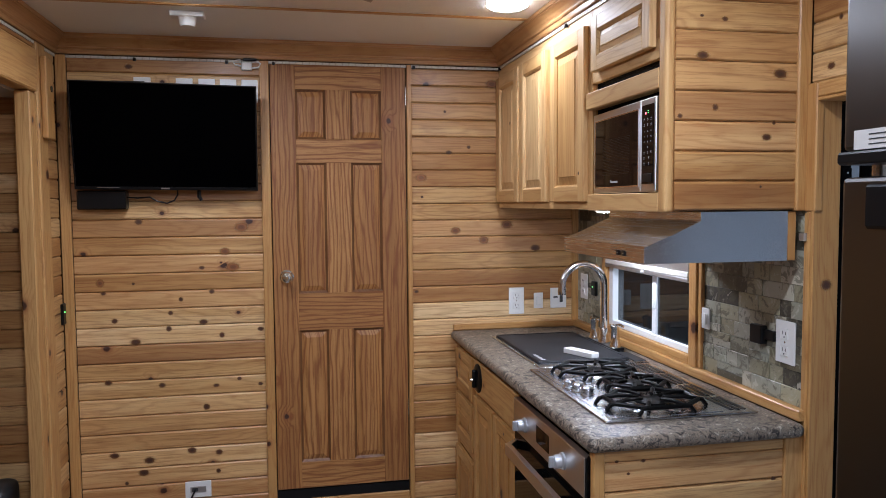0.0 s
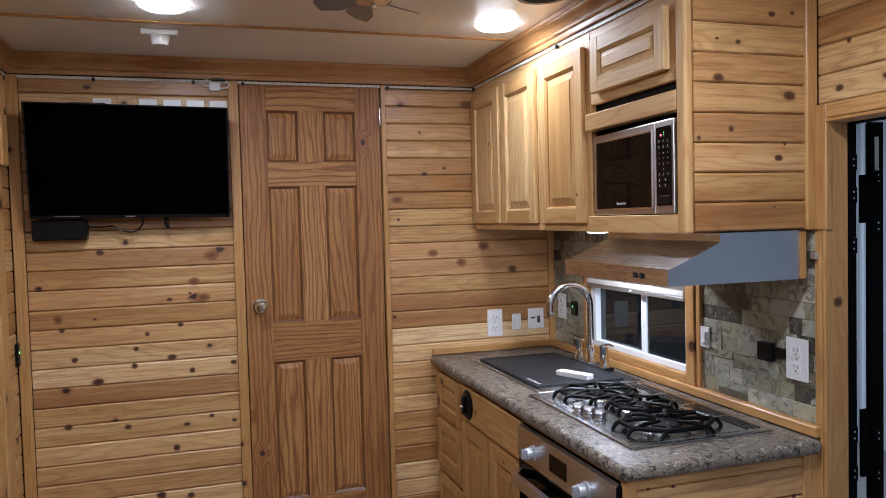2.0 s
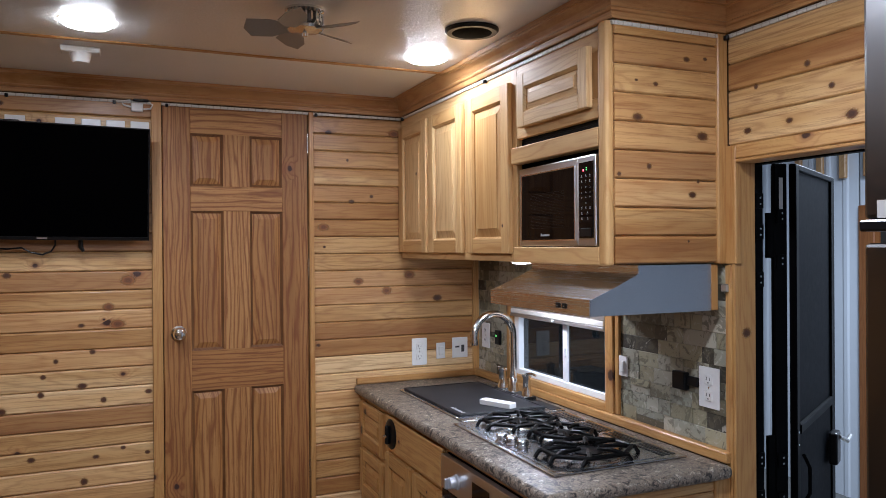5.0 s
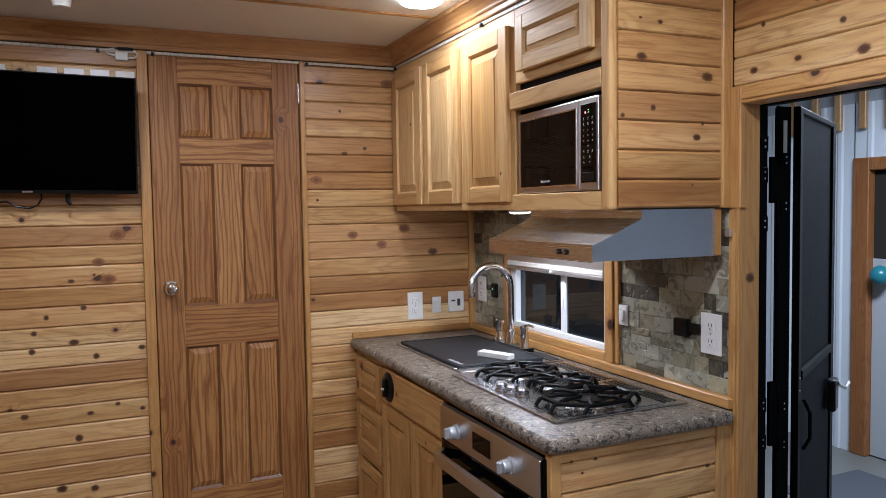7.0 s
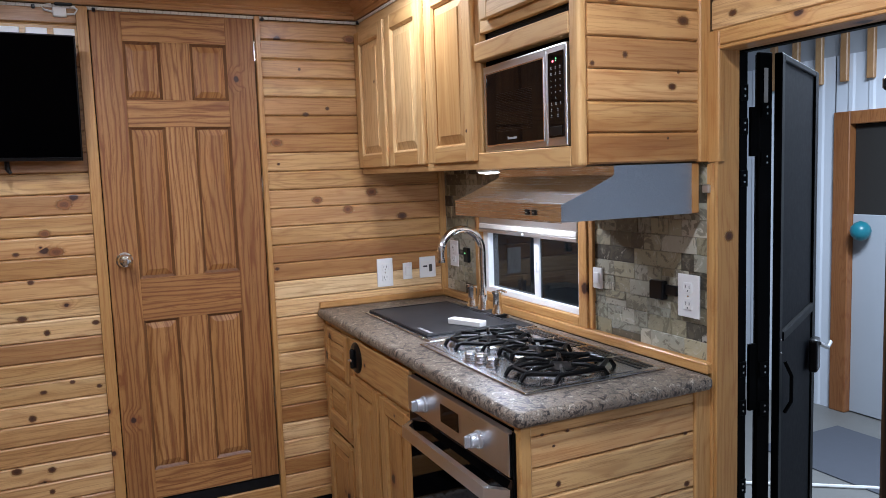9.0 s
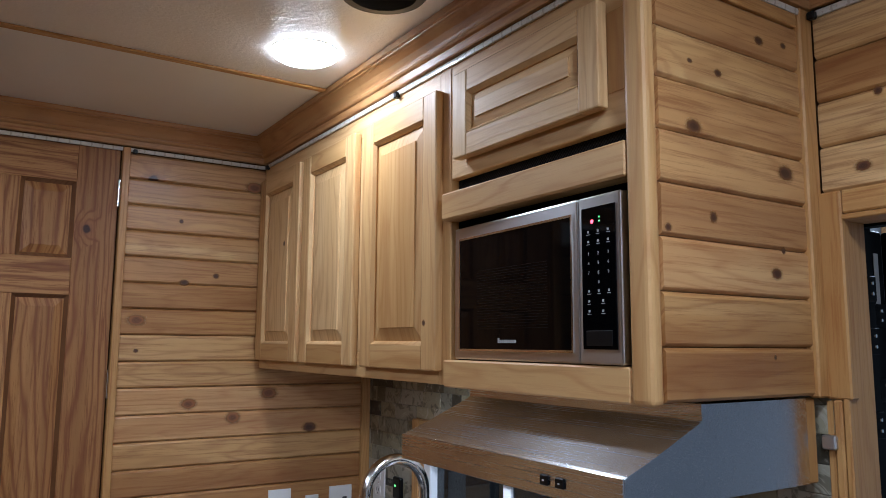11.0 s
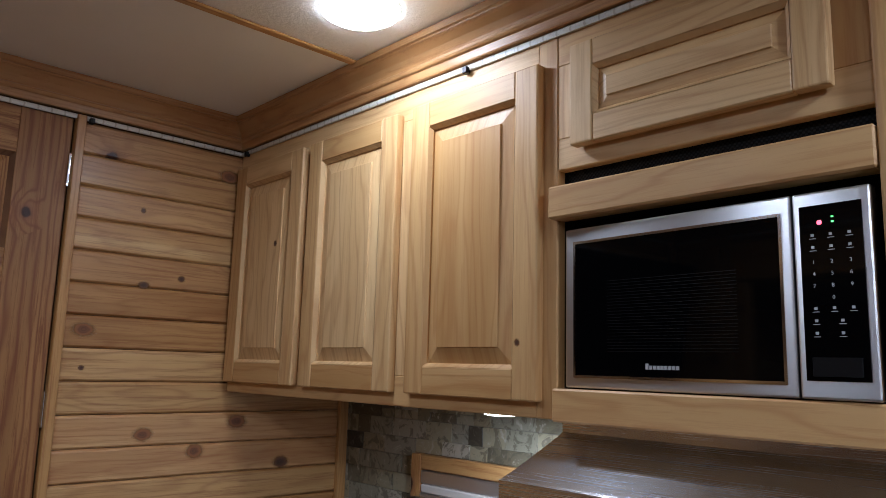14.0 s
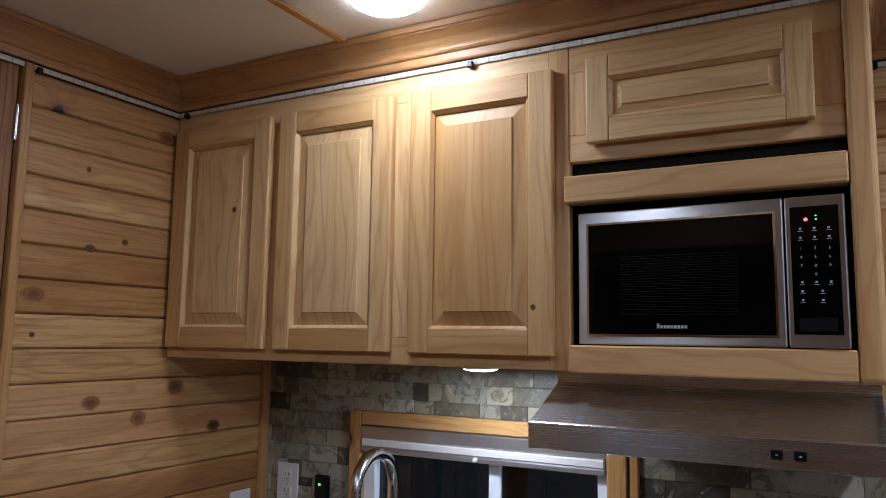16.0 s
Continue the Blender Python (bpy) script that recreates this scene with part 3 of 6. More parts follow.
# slide-out surround
solid("slide_post", box(B(), XL - 0.06, XL + 0.012, 3.925, 4.03, 0, 2.2, 0.004), trim_z, "upright cedar post at the slide-out opening", "post", kind="structure")
solid("slide_post", box(B(), XL - 0.05, XL + 0.004, 3.85, 3.923, 0, 2.0, 0.004), trim_z, "second cedar upright at the slide-out opening", "post", kind="structure")
cover = thing("latch_cover", "thick cedar block with a black finger hole on the slide-out post", "cover")
part("block", box(B(), XL + 0.013, XL + 0.036, 3.955, 4.045, 1.83, 2.15, 0.004), trim_z, cover)
part("hole", lathe(B(), [(0.013, 0), (0.013, 0.002)], (XL + 0.036, 4.015, 2.03), 0, 20), black_plastic, cover, "black round hole")
solid("slide_header", box(B(), XL - 0.055, XL + 0.014, 0.2, 3.924, 2.005, 2.168, 0.006), trim_y, "orange-brown cedar beam over the slide-out opening", "beam", kind="structure")
sw = thing("rocker_switch", "small black switch with a green light on the plank wall", "switch")
part("body", box(B(), XL, XL + 0.012, 4.145, 4.185, 1.06, 1.15, 0.003), black_plastic, sw)
part("indicator", box(B(), XL + 0.012, XL + 0.0135, 4.16, 4.166, 1.11, 1.118), led_green, sw, "green light")

# ---------- six-panel door ----------


def frustum(bm, x0, x1, z0, z1, y_lo, y_hi, inset):
    """A raised field whose edges slope back to the groove; it looks along -y."""
    lo = [bm.verts.new(p) for p in ((x0, y_lo, z0), (x1, y_lo, z0), (x1, y_lo, z1), (x0, y_lo, z1))]
    hi = [bm.verts.new(p) for p in ((x0 + inset, y_hi, z0 + inset), (x1 - inset, y_hi, z0 + inset), (x1 - inset, y_hi, z1 - inset), (x0 + inset, y_hi, z1 - inset))]
    bm.faces.new(hi)
    bm.faces.new(lo[::-1])
    for k in range(4):
        bm.faces.new((lo[k], lo[(k + 1) % 4], hi[(k + 1) % 4], hi[k]))
    return bm


def bead(bm, x0, x1, z0, z1, y, w=0.008, d=0.006):
    """A sloped moulding round a panel opening."""
    a = [(x0, y, z0), (x1, y, z0), (x1, y, z1), (x0, y, z1)]
    b = [(x0 + w, y + d, z0 + w), (x1 - w, y + d, z0 + w), (x1 - w, y + d, z1 - w), (x0 + w, y + d, z1 - w)]
    c = [(x0 + w, y + d + 0.004, z0 + w), (x1 - w, y + d + 0.004, z0 + w), (x1 - w, y + d + 0.004, z1 - w), (x0 + w, y + d + 0.004, z1 - w)]
    va, vb, vc = ([bm.verts.new(p) for p in q] for q in (a, b, c))
    for k in range(4):
        j = (k + 1) % 4
        bm.faces.new((va[k], va[j], vb[j], vb[k]))
        bm.faces.new((vb[k], vb[j], vc[j], vc[k]))
    return bm


door_1 = thing("door_1", "closed brown-stained six-panel pine door with a chrome knob", "door", kind="structure")
DY = YB + 0.004
xs = (DX0, 0.122, 0.255, 0.368, 0.508, DX1)
rows = ((0.372, 0.987), (1.158, 1.752), (1.858, 2.08))
part("stile", box(B(), xs[0], xs[1], DY, DY + 0.035, DZ0, DZ1, 0.0015), pine_z, door_1)
part("stile", box(B(), xs[4], xs[5], DY, DY + 0.035, DZ0, DZ1, 0.0015), pine_z, door_1)
edges = (DZ0, *[v for r in rows for v in r], DZ1)
for k in range(4):
    part("rail", box(B(), xs[1], xs[4], DY + 0.0006, DY + 0.035, edges[2 * k], edges[2 * k + 1], 0.0012), pine_x, door_1)
for z0, z1 in rows:
    part("mullion", box(B(), xs[2], xs[3], DY + 0.0004, DY + 0.035, z0, z1, 0.0012), pine_z, door_1)
    for x0, x1 in ((xs[1], xs[2]), (xs[3], xs[4])):
        bm = B()
        frustum(bm, x0, x1, z0, z1, DY + 0.014, DY + 0.003, 0.034)
        box(bm, x0, x1, DY + 0.0145, DY + 0.03, z0, z1)
        part("panel", bm, pine_z, door_1)
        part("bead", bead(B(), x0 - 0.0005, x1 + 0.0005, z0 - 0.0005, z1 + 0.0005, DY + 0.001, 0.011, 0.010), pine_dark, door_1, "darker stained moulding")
knob = part("door_knob", lathe(B(), [(0.031, 0), (0.031, 0.006), (0.013, 0.012), (0.011, 0.03), (0.02, 0.036), (0.027, 0.046), (0.027, 0.056), (0.02, 0.066), (0.012, 0.069)], (0.07, DY, 1.237), 1, 32, -1), chrome, door_1, "chrome knob", True)
part("keyhole", lathe(B(), [(0.006, 0), (0.005, 0.003)], (0.07, DY - 0.069, 1.237), 1, 16, -1), nickel, knob)
for hz in (2.06, 1.50, 0.6):
    bm = B()
    tube(bm, [(DX1 + 0.001, DY - 0.003, hz - 0.04), (DX1 + 0.001, DY - 0.003, hz + 0.04)], 0.005, 10)
    part("hinge", bm, nickel, door_1, "nickel hinge", True)

# ---------- cabinets ----------


def raised_door(name, label, u0, u1, z0, z1, front, mats, parent=None, stile=0.052, thick=0.02, category="cabinet door"):
    """A raised-panel door in a plane across x, its face at front and looking along -x. u runs along y."""
    mz, my = mats
    root = thing(name, label, category, "cabinet doors") if parent is None else new(name)
    if parent is not None:
        root.parent = parent
        tagged(root, label)
    a, b, f = front, front + thick, stile
    part("stile", box(B(), a, b, u0, u0 + f, z0, z1, 0.003, 2), mz, root)
    part("stile", box(B(), a, b, u1 - f, u1, z0, z1, 0.003, 2), mz, root)
    part("rail", box(B(), a + 0.0006, b, u0 + f, u1 - f, z0, z0 + f, 0.002), my, root)
    part("rail", box(B(), a + 0.0006, b, u0 + f, u1 - f, z1 - f, z1, 0.002), my, root)
    bm = B()
    bead(bm, u0 + f, u1 - f, z0 + f, z1 - f, 0.001, 0.007, 0.007)
    inset = min(0.036, (z1 - z0 - 2 * f) * 0.3)
    frustum(bm, u0 + f, u1 - f, z0 + f, z1 - f, 0.0135, 0.0062, inset)
    box(bm, u0 + f + inset, u1 - f - inset, 0.003, 0.0068, z0 + f + inset, z1 - f - inset, 0.0008)
    box(bm, u0 + f, u1 - f, 0.0136, thick - 0.001, z0 + f, z1 - f)
    for v in bm.verts:
        v.co = (a + v.co.y, v.co.x, v.co.z)
    part("panel", bm, mz if (z1 - z0) > (u1 - u0) else my, root)
    return root


UX, UZ0, UZ1, UY0 = 1.07, 1.54, 2.203, 2.552
upper = thing("wall_cabinet", "light cedar wall cabinet run with three doors and a microwave bay", "cabinet")
HM = (honey_z, honey_y)
bm = B()
box(bm, UX + 0.02, XR, 3.1, YB - 0.002, UZ0 + 0.012, UZ0 + 0.03)
box(bm, UX + 0.02, XR, 3.1, 3.115, UZ0 + 0.03, UZ1)
box(bm, XR - 0.01, XR, 3.115, YB - 0.002, UZ0 + 0.03, UZ1)
part("body", bm, honey_y, upper)
part("bottom_panel", box(B(), UX + 0.02, XR - 0.001, UY0 + 0.02, 3.1, UZ0 + 0.006, UZ0 + 0.02), honey_y, upper)
# Bay lining coloured near black: the recess's shade is in the colour.
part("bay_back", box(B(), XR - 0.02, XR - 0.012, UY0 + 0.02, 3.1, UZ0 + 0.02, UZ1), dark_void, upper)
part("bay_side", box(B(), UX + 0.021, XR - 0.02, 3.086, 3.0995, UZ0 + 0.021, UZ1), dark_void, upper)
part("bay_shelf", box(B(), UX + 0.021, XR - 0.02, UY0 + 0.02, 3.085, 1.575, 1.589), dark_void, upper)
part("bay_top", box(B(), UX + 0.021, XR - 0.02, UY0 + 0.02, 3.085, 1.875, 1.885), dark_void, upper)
FX = UX + 0.02
part("face_rail", box(B(), UX, FX, 3.125, YB - 0.002, 2.13, UZ1, 0.001), honey_y, upper)
part("face_rail", box(B(), UX, FX, 3.125, YB - 0.002, UZ0, 1.60, 0.002), honey_y, upper)
for a, b in ((3.44, 3.495), (3.82, 3.855), (4.15, YB - 0.002)):
    part("face_stile", box(B(), UX + 0.0005, FX, a, b, 1.60, 2.13, 0.001), honey_z, upper)
part("face_stile", box(B(), UX - 0.001, FX, 3.082, 3.125, UZ0 - 0.0, UZ1, 0.002), honey_z, upper)
part("corner_post", box(B(), UX - 0.022, UX + 0.005, UY0 + 0.001, 2.5945, UZ0 - 0.004, UZ1, 0.009, 3), honey_z, upper)
part("face_rail", box(B(), UX, FX, 2.595, 3.082, 2.135, UZ1, 0.001), honey_y, upper)
part("face_rail", box(B(), UX, FX, 2.595, 3.082, 1.950, 2.005, 0.002), honey_y, upper)
part("face_stile", box(B(), UX + 0.0005, FX, 2.595, 2.66, 2.005, 2.135, 0.001), honey_z, upper)
part("face_stile", box(B(), UX + 0.0005, FX, 3.02, 3.082, 2.005, 2.135, 0.001), honey_z, upper)
part("face_rail", box(B(), UX - 0.021, FX, 2.595, 3.088, 1.865, 1.919, 0.003), honey_y, upper)
part("face_rail", box(B(), UX - 0.019, FX, 2.595, 3.08, UZ0 - 0.002, 1.59, 0.003), honey_y, upper)
part("vent_mesh", box(B(), FX + 0.006, FX + 0.010, 2.596, 3.081, 1.90, 1.965), perforated, upper, "black perforated vent strip")
for u0, u1 in ((3.852, 4.185), (3.492, 3.822), (3.112, 3.444)):
    raised_door("door", "light cedar raised-panel door", u0, u1, 1.567, 2.145, UX - 0.02, HM, upper)
raised_door("lift_door", "wide light cedar raised-panel door above the microwave", 2.640, 3.040, 1.980, 2.152, UX - 0.026, HM, upper, stile=0.045, thick=0.022)
side = part("end_panel", box(B(), UX + 0.006, XR, UY0 + PT, UY0 + 0.02, UZ0, UZ1), back_board, upper)
part("end_post", box(B(), 1.43, XR - 0.002, UY0 - 0.008, UY0 + 0.012, UZ0 - 0.002, UZ1, 0.003), trim_z, upper)
part("end_cap", box(B(), UX + 0.0055, 1.43, UY0 - 0.003, UY0 + 0.013, 2.167, UZ1, 0.002), trim_x, upper)
board_wall(side, 0, UX + 0.0055, 1.43, UY0, -1, UZ0 - 0.001, 0.0784, UZ0, 2.166, cedar_x, "mmprrrmr")

# microwave
mw = thing("microwave", "stainless countertop microwave with black glass door and keypad", "microwave")
MX, MY0, MY1, MZ0, MZ1 = 1.072, 2.606, 3.068, 1.592, 1.846
part("case", box(B(), MX + 0.02, 1.42, MY0 + 0.002, MY1 - 0.002, MZ0, MZ1 - 0.004, 0.004), black_metal, mw)
mdoor = part("door", box(B(), MX, MX + 0.02, 2.7, MY1, MZ0, MZ1, 0.003, 2), steel, mw, "brushed steel door")
bm = B()
box(bm, MX - 0.002, MX, 2.712, 2.716, MZ0 + 0.02, MZ1 - 0.026)
box(bm, MX - 0.002, MX, 3.046, 3.05, MZ0 + 0.02, MZ1 - 0.026)
box(bm, MX - 0.002, MX, 2.712, 3.05, MZ0 + 0.016, MZ0 + 0.02)
box(bm, MX - 0.002, MX, 2.712, 3.05, MZ1 - 0.026, MZ1 - 0.022)
part("bezel", bm, chrome, mdoor, "bright steel bead")
part("window", box(B(), MX - 0.001, MX + 0.001, 2.716, 3.046, MZ0 + 0.02, MZ1 - 0.026), black_gloss, mdoor, "black glass window")
bm = B()
for k in range(24):
    z = 1.648 + k * 0.0047
    box(bm, MX - 0.0016, MX - 0.001, 2.775, 2.985, z, z + 0.0008)
tagged(part("inner_screen", bm, black_plastic, mdoor, "fine dark screen lines"), kind="stuff")
bm = B()
for k, w in enumerate((0.007, 0.004, 0.002, 0.004, 0.005, 0.004, 0.002, 0.005, 0.005)):
    y = 2.915 - k * 0.0062
    box(bm, MX - 0.0018, MX - 0.001, y - 0.0026, y + 0.0022, MZ0 + 0.031, MZ0 + 0.0365 + (0.003 if k == 0 else 0))
part("badge", bm, icon_white, mdoor, "white maker's mark")
panel = part("control_panel", box(B(), MX, MX + 0.02, MY0, 2.698, MZ0, MZ1, 0.003, 2), steel, mw, "brushed steel control panel")
part("keypad", box(B(), MX - 0.0015, MX + 0.001, 2.616, 2.689, MZ0 + 0.022, MZ1 - 0.018), black_gloss, panel, "black keypad")
part("release_button", box(B(), MX - 0.003, MX - 0.0015, 2.624, 2.681, MZ0 + 0.027, MZ0 + 0.05, 0.001), black_plastic, panel)


def lettering(name, text, size, parent, mat, at, rot):
    cu = bpy.data.curves.new(name, "FONT")
    cu.body, cu.size, cu.align_x, cu.align_y, cu.extrude = text, size, "CENTER", "CENTER", 0.0002
    ob = new(name, cu)
    ob.parent = parent
    ob.location = at
    ob.rotation_euler = rot
    cu.materials.append(mat)
    return ob


ROT_W = (radians(90), 0, radians(-90))
for r, line in enumerate(("123", "456", "789", " 0 ")):
    for c, ch in enumerate(line):
        if ch != " ":
            lettering("digit", ch, 0.0066, panel, icon_white, (MX - 0.0017, 2.674 - c * 0.0215, 1.757 - r * 0.0145), ROT_W)
bm = B()
for r, z in enumerate((1.789, 1.774, 1.699, 1.684, 1.669)):
    for c in range(3 if r < 3 else 2):
        y = 2.674 - c * (0.0215 if r < 3 else 0.03)
        box(bm, MX - 0.0018, MX - 0.0014, y - 0.0019, y + 0.0019, z, z + 0.0034)
        box(bm, MX - 0.0018, MX - 0.0014, y - 0.004, y + 0.004, z - 0.003, z - 0.0022)
tagged(part("key_symbol", bm, icon_white, panel, "small white key symbols"), kind="stuff")
part("indicator", lathe(B(), [(0.0032, 0), (0.0028, 0.0008)], (MX - 0.0016, 2.665, 1.806), 0, 12, -1), led_red, panel, "red light")
bm = B()
box(bm, MX - 0.0019, MX - 0.0015, 2.648, 2.651, 1.8105, 1.8125)
box(bm, MX - 0.0019, MX - 0.0015, 2.648, 2.651, 1.8045, 1.8065)
part("clock_dots", bm, led_green, panel, "green colon")
mw.matrix_basis = Matrix.Translation((1.068, MY1, 0)) @ Matrix.Rotation(radians(-2.6), 4, "Z") @ Matrix.Translation((-MX, -MY1 - 0.003, 0))

# cooker hood
hood = thing("range_hood", "stainless under-cabinet range hood with two black buttons", "range hood")
HY0, HY1 = 2.562, 3.14
prof = [(1.0, 1.402), (1.418, 1.402), (1.418, UZ0 - 0.003), (1.158, UZ0 - 0.003), (1.158, 1.514), (1.15, 1.509), (1.06, 1.470), (1.03, 1.458), (1.005, 1.449), (1.0, 1.446)]
part("canopy", prism(B(), prof, 1, HY0, HY1), hood_steel, hood, "brushed steel canopy")
part("front_lip", box(B(), 0.996, 1.0, HY0, HY1, 1.4, 1.448, 0.001), hood_steel, hood)
for y in (2.682, 2.716):
    b = part("button", box(B(), 0.992, 0.9965, y - 0.009, y + 0.009, 1.416, 1.431, 0.0015), black_plastic, hood, "black push button")
    part("button_mark", box(B(), 0.9912, 0.992, y - 0.002, y + 0.002, 1.422, 1.424), icon_white, b)
part("filler", box(B(), 1.4185, 1.445, HY0 + 0.001, HY0 + 0.02, 1.402, UZ0 - 0.004, 0.002), trim_z, hood, "cedar filler strip")

puck = thing("cabinet_lamp", "small round white lamp under the wall cabinet", "lamp")
part("rim", lathe(B(), [(0.046, 0), (0.046, 0.018), (0.04, 0.022)], (1.245, 3.36, UZ0 + 0.012), 2, 32, -1), white_plastic, puck, smooth=True)
part("lens", lathe(B(), [(0.039, 0.0), (0.039, 0.023), (0.03, 0.026), (0.015, 0.0275)], (1.245, 3.36, UZ0 + 0.012), 2, 32, -1), glow, puck, "glowing lens", True)

# base run
BX, BY0 = 0.86, 2.543
base = thing("base_cabinet", "honey cedar base cabinet with drawers and doors", "cabinet")
BM = (base_z, base_y)
bm = B()
box(bm, BX + 0.02, XR - 0.002, 3.222, YB - 0.002, 0.02, 0.04)
box(bm, BX + 0.02, XR - 0.002, 3.212, 3.222, 0.02, 0.92)
box(bm, XR - 0.02, XR - 0.002, 3.222, YB - 0.002, 0.04, 0.92)
part("body", bm, base_y, base)
part("toe_kick", box(B(), BX + 0.03, BX + 0.045, BY0 + 0.02, YB - 0.008, 0.0, 0.03), dark_void, base)
part("face_rail", box(B(), BX, BX + 0.02, 3.207, YB - 0.002, 0.895, 0.921, 0.001), base_y, base)
part("face_rail", box(B(), BX, BX + 0.02, 3.207, YB - 0.002, 0.012, 0.05, 0.001), base_y, base)
for a, b in ((3.207, 3.24), (3.49, 3.525), (3.80, 3.85), (4.14, YB - 0.002)):
    part("face_stile", box(B(), BX + 0.0005, BX + 0.02, a, b, 0.05, 0.895, 0.001), base_z, base)
part("face_rail", box(B(), BX + 0.001, BX + 0.02, 3.24, 3.80, 0.735, 0.775, 0.001), base_y, base)
for z in (0.69, 0.455):
    part("face_rail", box(B(), BX + 0.001, BX + 0.02, 3.85, 4.14, z - 0.02, z + 0.02, 0.001), base_y, base)
part("false_front", box(B(), BX - 0.016, BX - 0.0005, 3.215, 3.80, 0.768, 0.903, 0.004, 2), base_y, base, "plain cedar false drawer front")
raised_door("door", "cedar raised-panel door", 3.213, 3.495, 0.035, 0.748, BX - 0.018, BM, base)
raised_door("door", "cedar raised-panel door", 3.518, 3.81, 0.035, 0.748, BX - 0.018, BM, base)
raised_door("drawer_front", "cedar raised-panel drawer front", 3.842, 4.16, 0.705, 0.893, BX - 0.018, BM, base, stile=0.045)
raised_door("drawer_front", "cedar raised-panel drawer front", 3.842, 4.16, 0.478, 0.68, BX - 0.018, BM, base, stile=0.045)
raised_door("drawer_front", "cedar raised-panel door", 3.842, 4.16, 0.03, 0.43, BX - 0.018, BM, base, stile=0.045)

vent_o = thing("gas_vent", "black oval vent fitting on the cedar false drawer front", "vent")
bm = lathe(B(), [(0.06, 0), (0.06, 0.004), (0.052, 0.010), (0.03, 0.012)], (BX - 0.016, 3.728, 0.838), 0, 32, -1)
part("plate", bm, black_plastic, vent_o, smooth=True)
part("grip", box(B(), BX - 0.045, BX - 0.027, 3.715, 3.731, 0.80, 0.876, 0.006, 2), black_plastic, vent_o)
part("pin", lathe(B(), [(0.007, 0), (0.006, 0.012)], (BX - 0.044, 3.715, 0.835), 0, 12, -1), nickel, vent_o, "bright metal pin")

cook = thing("oven_cabinet", "cedar cabinet housing the oven with a plank end panel", "cabinet")
part("corner_post", box(B(), BX - 0.012, BX + 0.022, BY0 - 0.006, 2.566, 0.001, 0.921, 0.004), base_z, cook)
part("face_rail", box(B(), BX, BX + 0.02, 2.566, 3.206, 0.9, 0.921, 0.001), base_y, cook)
part("inner_box", box(B(), XR - 0.03, XR - 0.004, BY0 + 0.024, 3.206, 0.02, 0.92), dark_void, cook)
end = part("end_backing", box(B(), BX + 0.022, XR - 0.004, BY0 + PT, BY0 + 0.022, 0.001, 0.921), back_board, cook)
part("end_post", box(B(), 1.405, XR - 0.004, BY0 - 0.008, BY0 + 0.012, 0.001, 0.921, 0.003), trim_z, cook)
part("kick_plate", box(B(), BX + 0.023, 1.404, BY0 - 0.003, BY0 + 0.012, 0.001, 0.095, 0.001), tread, cook, "black tread-plate kick strip")
board_wall(end, 0, BX + 0.023, 1.404, BY0, -1, 0.568 - 0.0788 * 6, 0.0788, 0.096, 0.921, cedar_x, "mpmpmmmpmpm")
grille = thing("vent_grille", "cedar-framed black mesh panel below the oven", "grille", at=(0, -0.037, 0))
for a, b in ((2.6, 2.652), (3.2, 3.248)):
    part("frame_stile", box(B(), BX - 0.02, BX + 0.004, a, b, 0.02, 0.352, 0.003), base_z, grille)
for a, b in ((0.02, 0.07), (0.302, 0.352)):
    part("frame_rail", box(B(), BX - 0.0195, BX + 0.004, 2.652, 3.2, a, b, 0.003), base_y, grille)
part("mesh", box(B(), BX - 0.008, BX - 0.004, 2.65, 3.202, 0.068, 0.304), perforated, grille, "black perforated mesh")
for z in (0.268, 0.118):
    v = thing("round_vent", "round black plastic vent on the cedar end panel", "vent", "end panel vents")
    part("rim", lathe(B(), [(0.068, 0), (0.068, 0.006), (0.06, 0.014), (0.05, 0.012), (0.046, 0.005)], (0.955, BY0, z), 1, 36, -1), black_plastic, v, smooth=True)
    part("louvre", lathe(B(), [(0.044, 0), (0.044, 0.007), (0.03, 0.011), (0.012, 0.012)], (0.955, BY0, z), 1, 36, -1), black_plastic, v, smooth=True)
    part("bar", box(B(), 0.948, 0.962, BY0 - 0.018, BY0 - 0.011, z - 0.036, z + 0.036, 0.002), black_plastic, v)

# oven
oven = thing("oven", "stainless built-in oven with black glass door and two knobs", "oven", at=(0, -0.037, 0))
OX, OY0, OY1 = 0.842, 2.603, 3.246
part("body", box(B(), OX + 0.02, 1.40, OY0 + 0.004, OY1 - 0.004, 0.39, 0.895), black_metal, oven)
part("side_frame", box(B(), OX + 0.002, OX + 0.03, 2.593, OY0 + 0.004, 0.37, 0.9, 0.002), black_metal, oven, "black side frame")
fascia = part("control_panel", box(B(), OX - 0.004, OX + 0.02, OY0 + 0.008, OY1, 0.782, 0.893, 0.002), steel, oven, "brushed steel control panel")
part("display", box(B(), OX - 0.0052, OX - 0.004, 2.885, 3.0, 0.812, 0.866), black_gloss, fascia, "black display")
odoor = part("door", box(B(), OX, OX + 0.02, OY0, OY1, 0.44, 0.776, 0.002), black_gloss, oven, "black glass door")
part("door_window", box(B(), OX - 0.001, OX, 2.69, 3.17, 0.475, 0.70), black_gloss, odoor)
strip = part("bottom_strip", box(B(), OX - 0.003, OX + 0.02, OY0, OY1, 0.382, 0.439, 0.002), steel, oven, "brushed steel bottom strip")
bm = B()
for k in range(8):
    box(bm, OX - 0.0038, OX - 0.003, 2.868 + k * 0.011, 2.876 + k * 0.011, 0.407, 0.415)
part("badge", bm, ink, strip, "dark maker's mark")
bm = B()
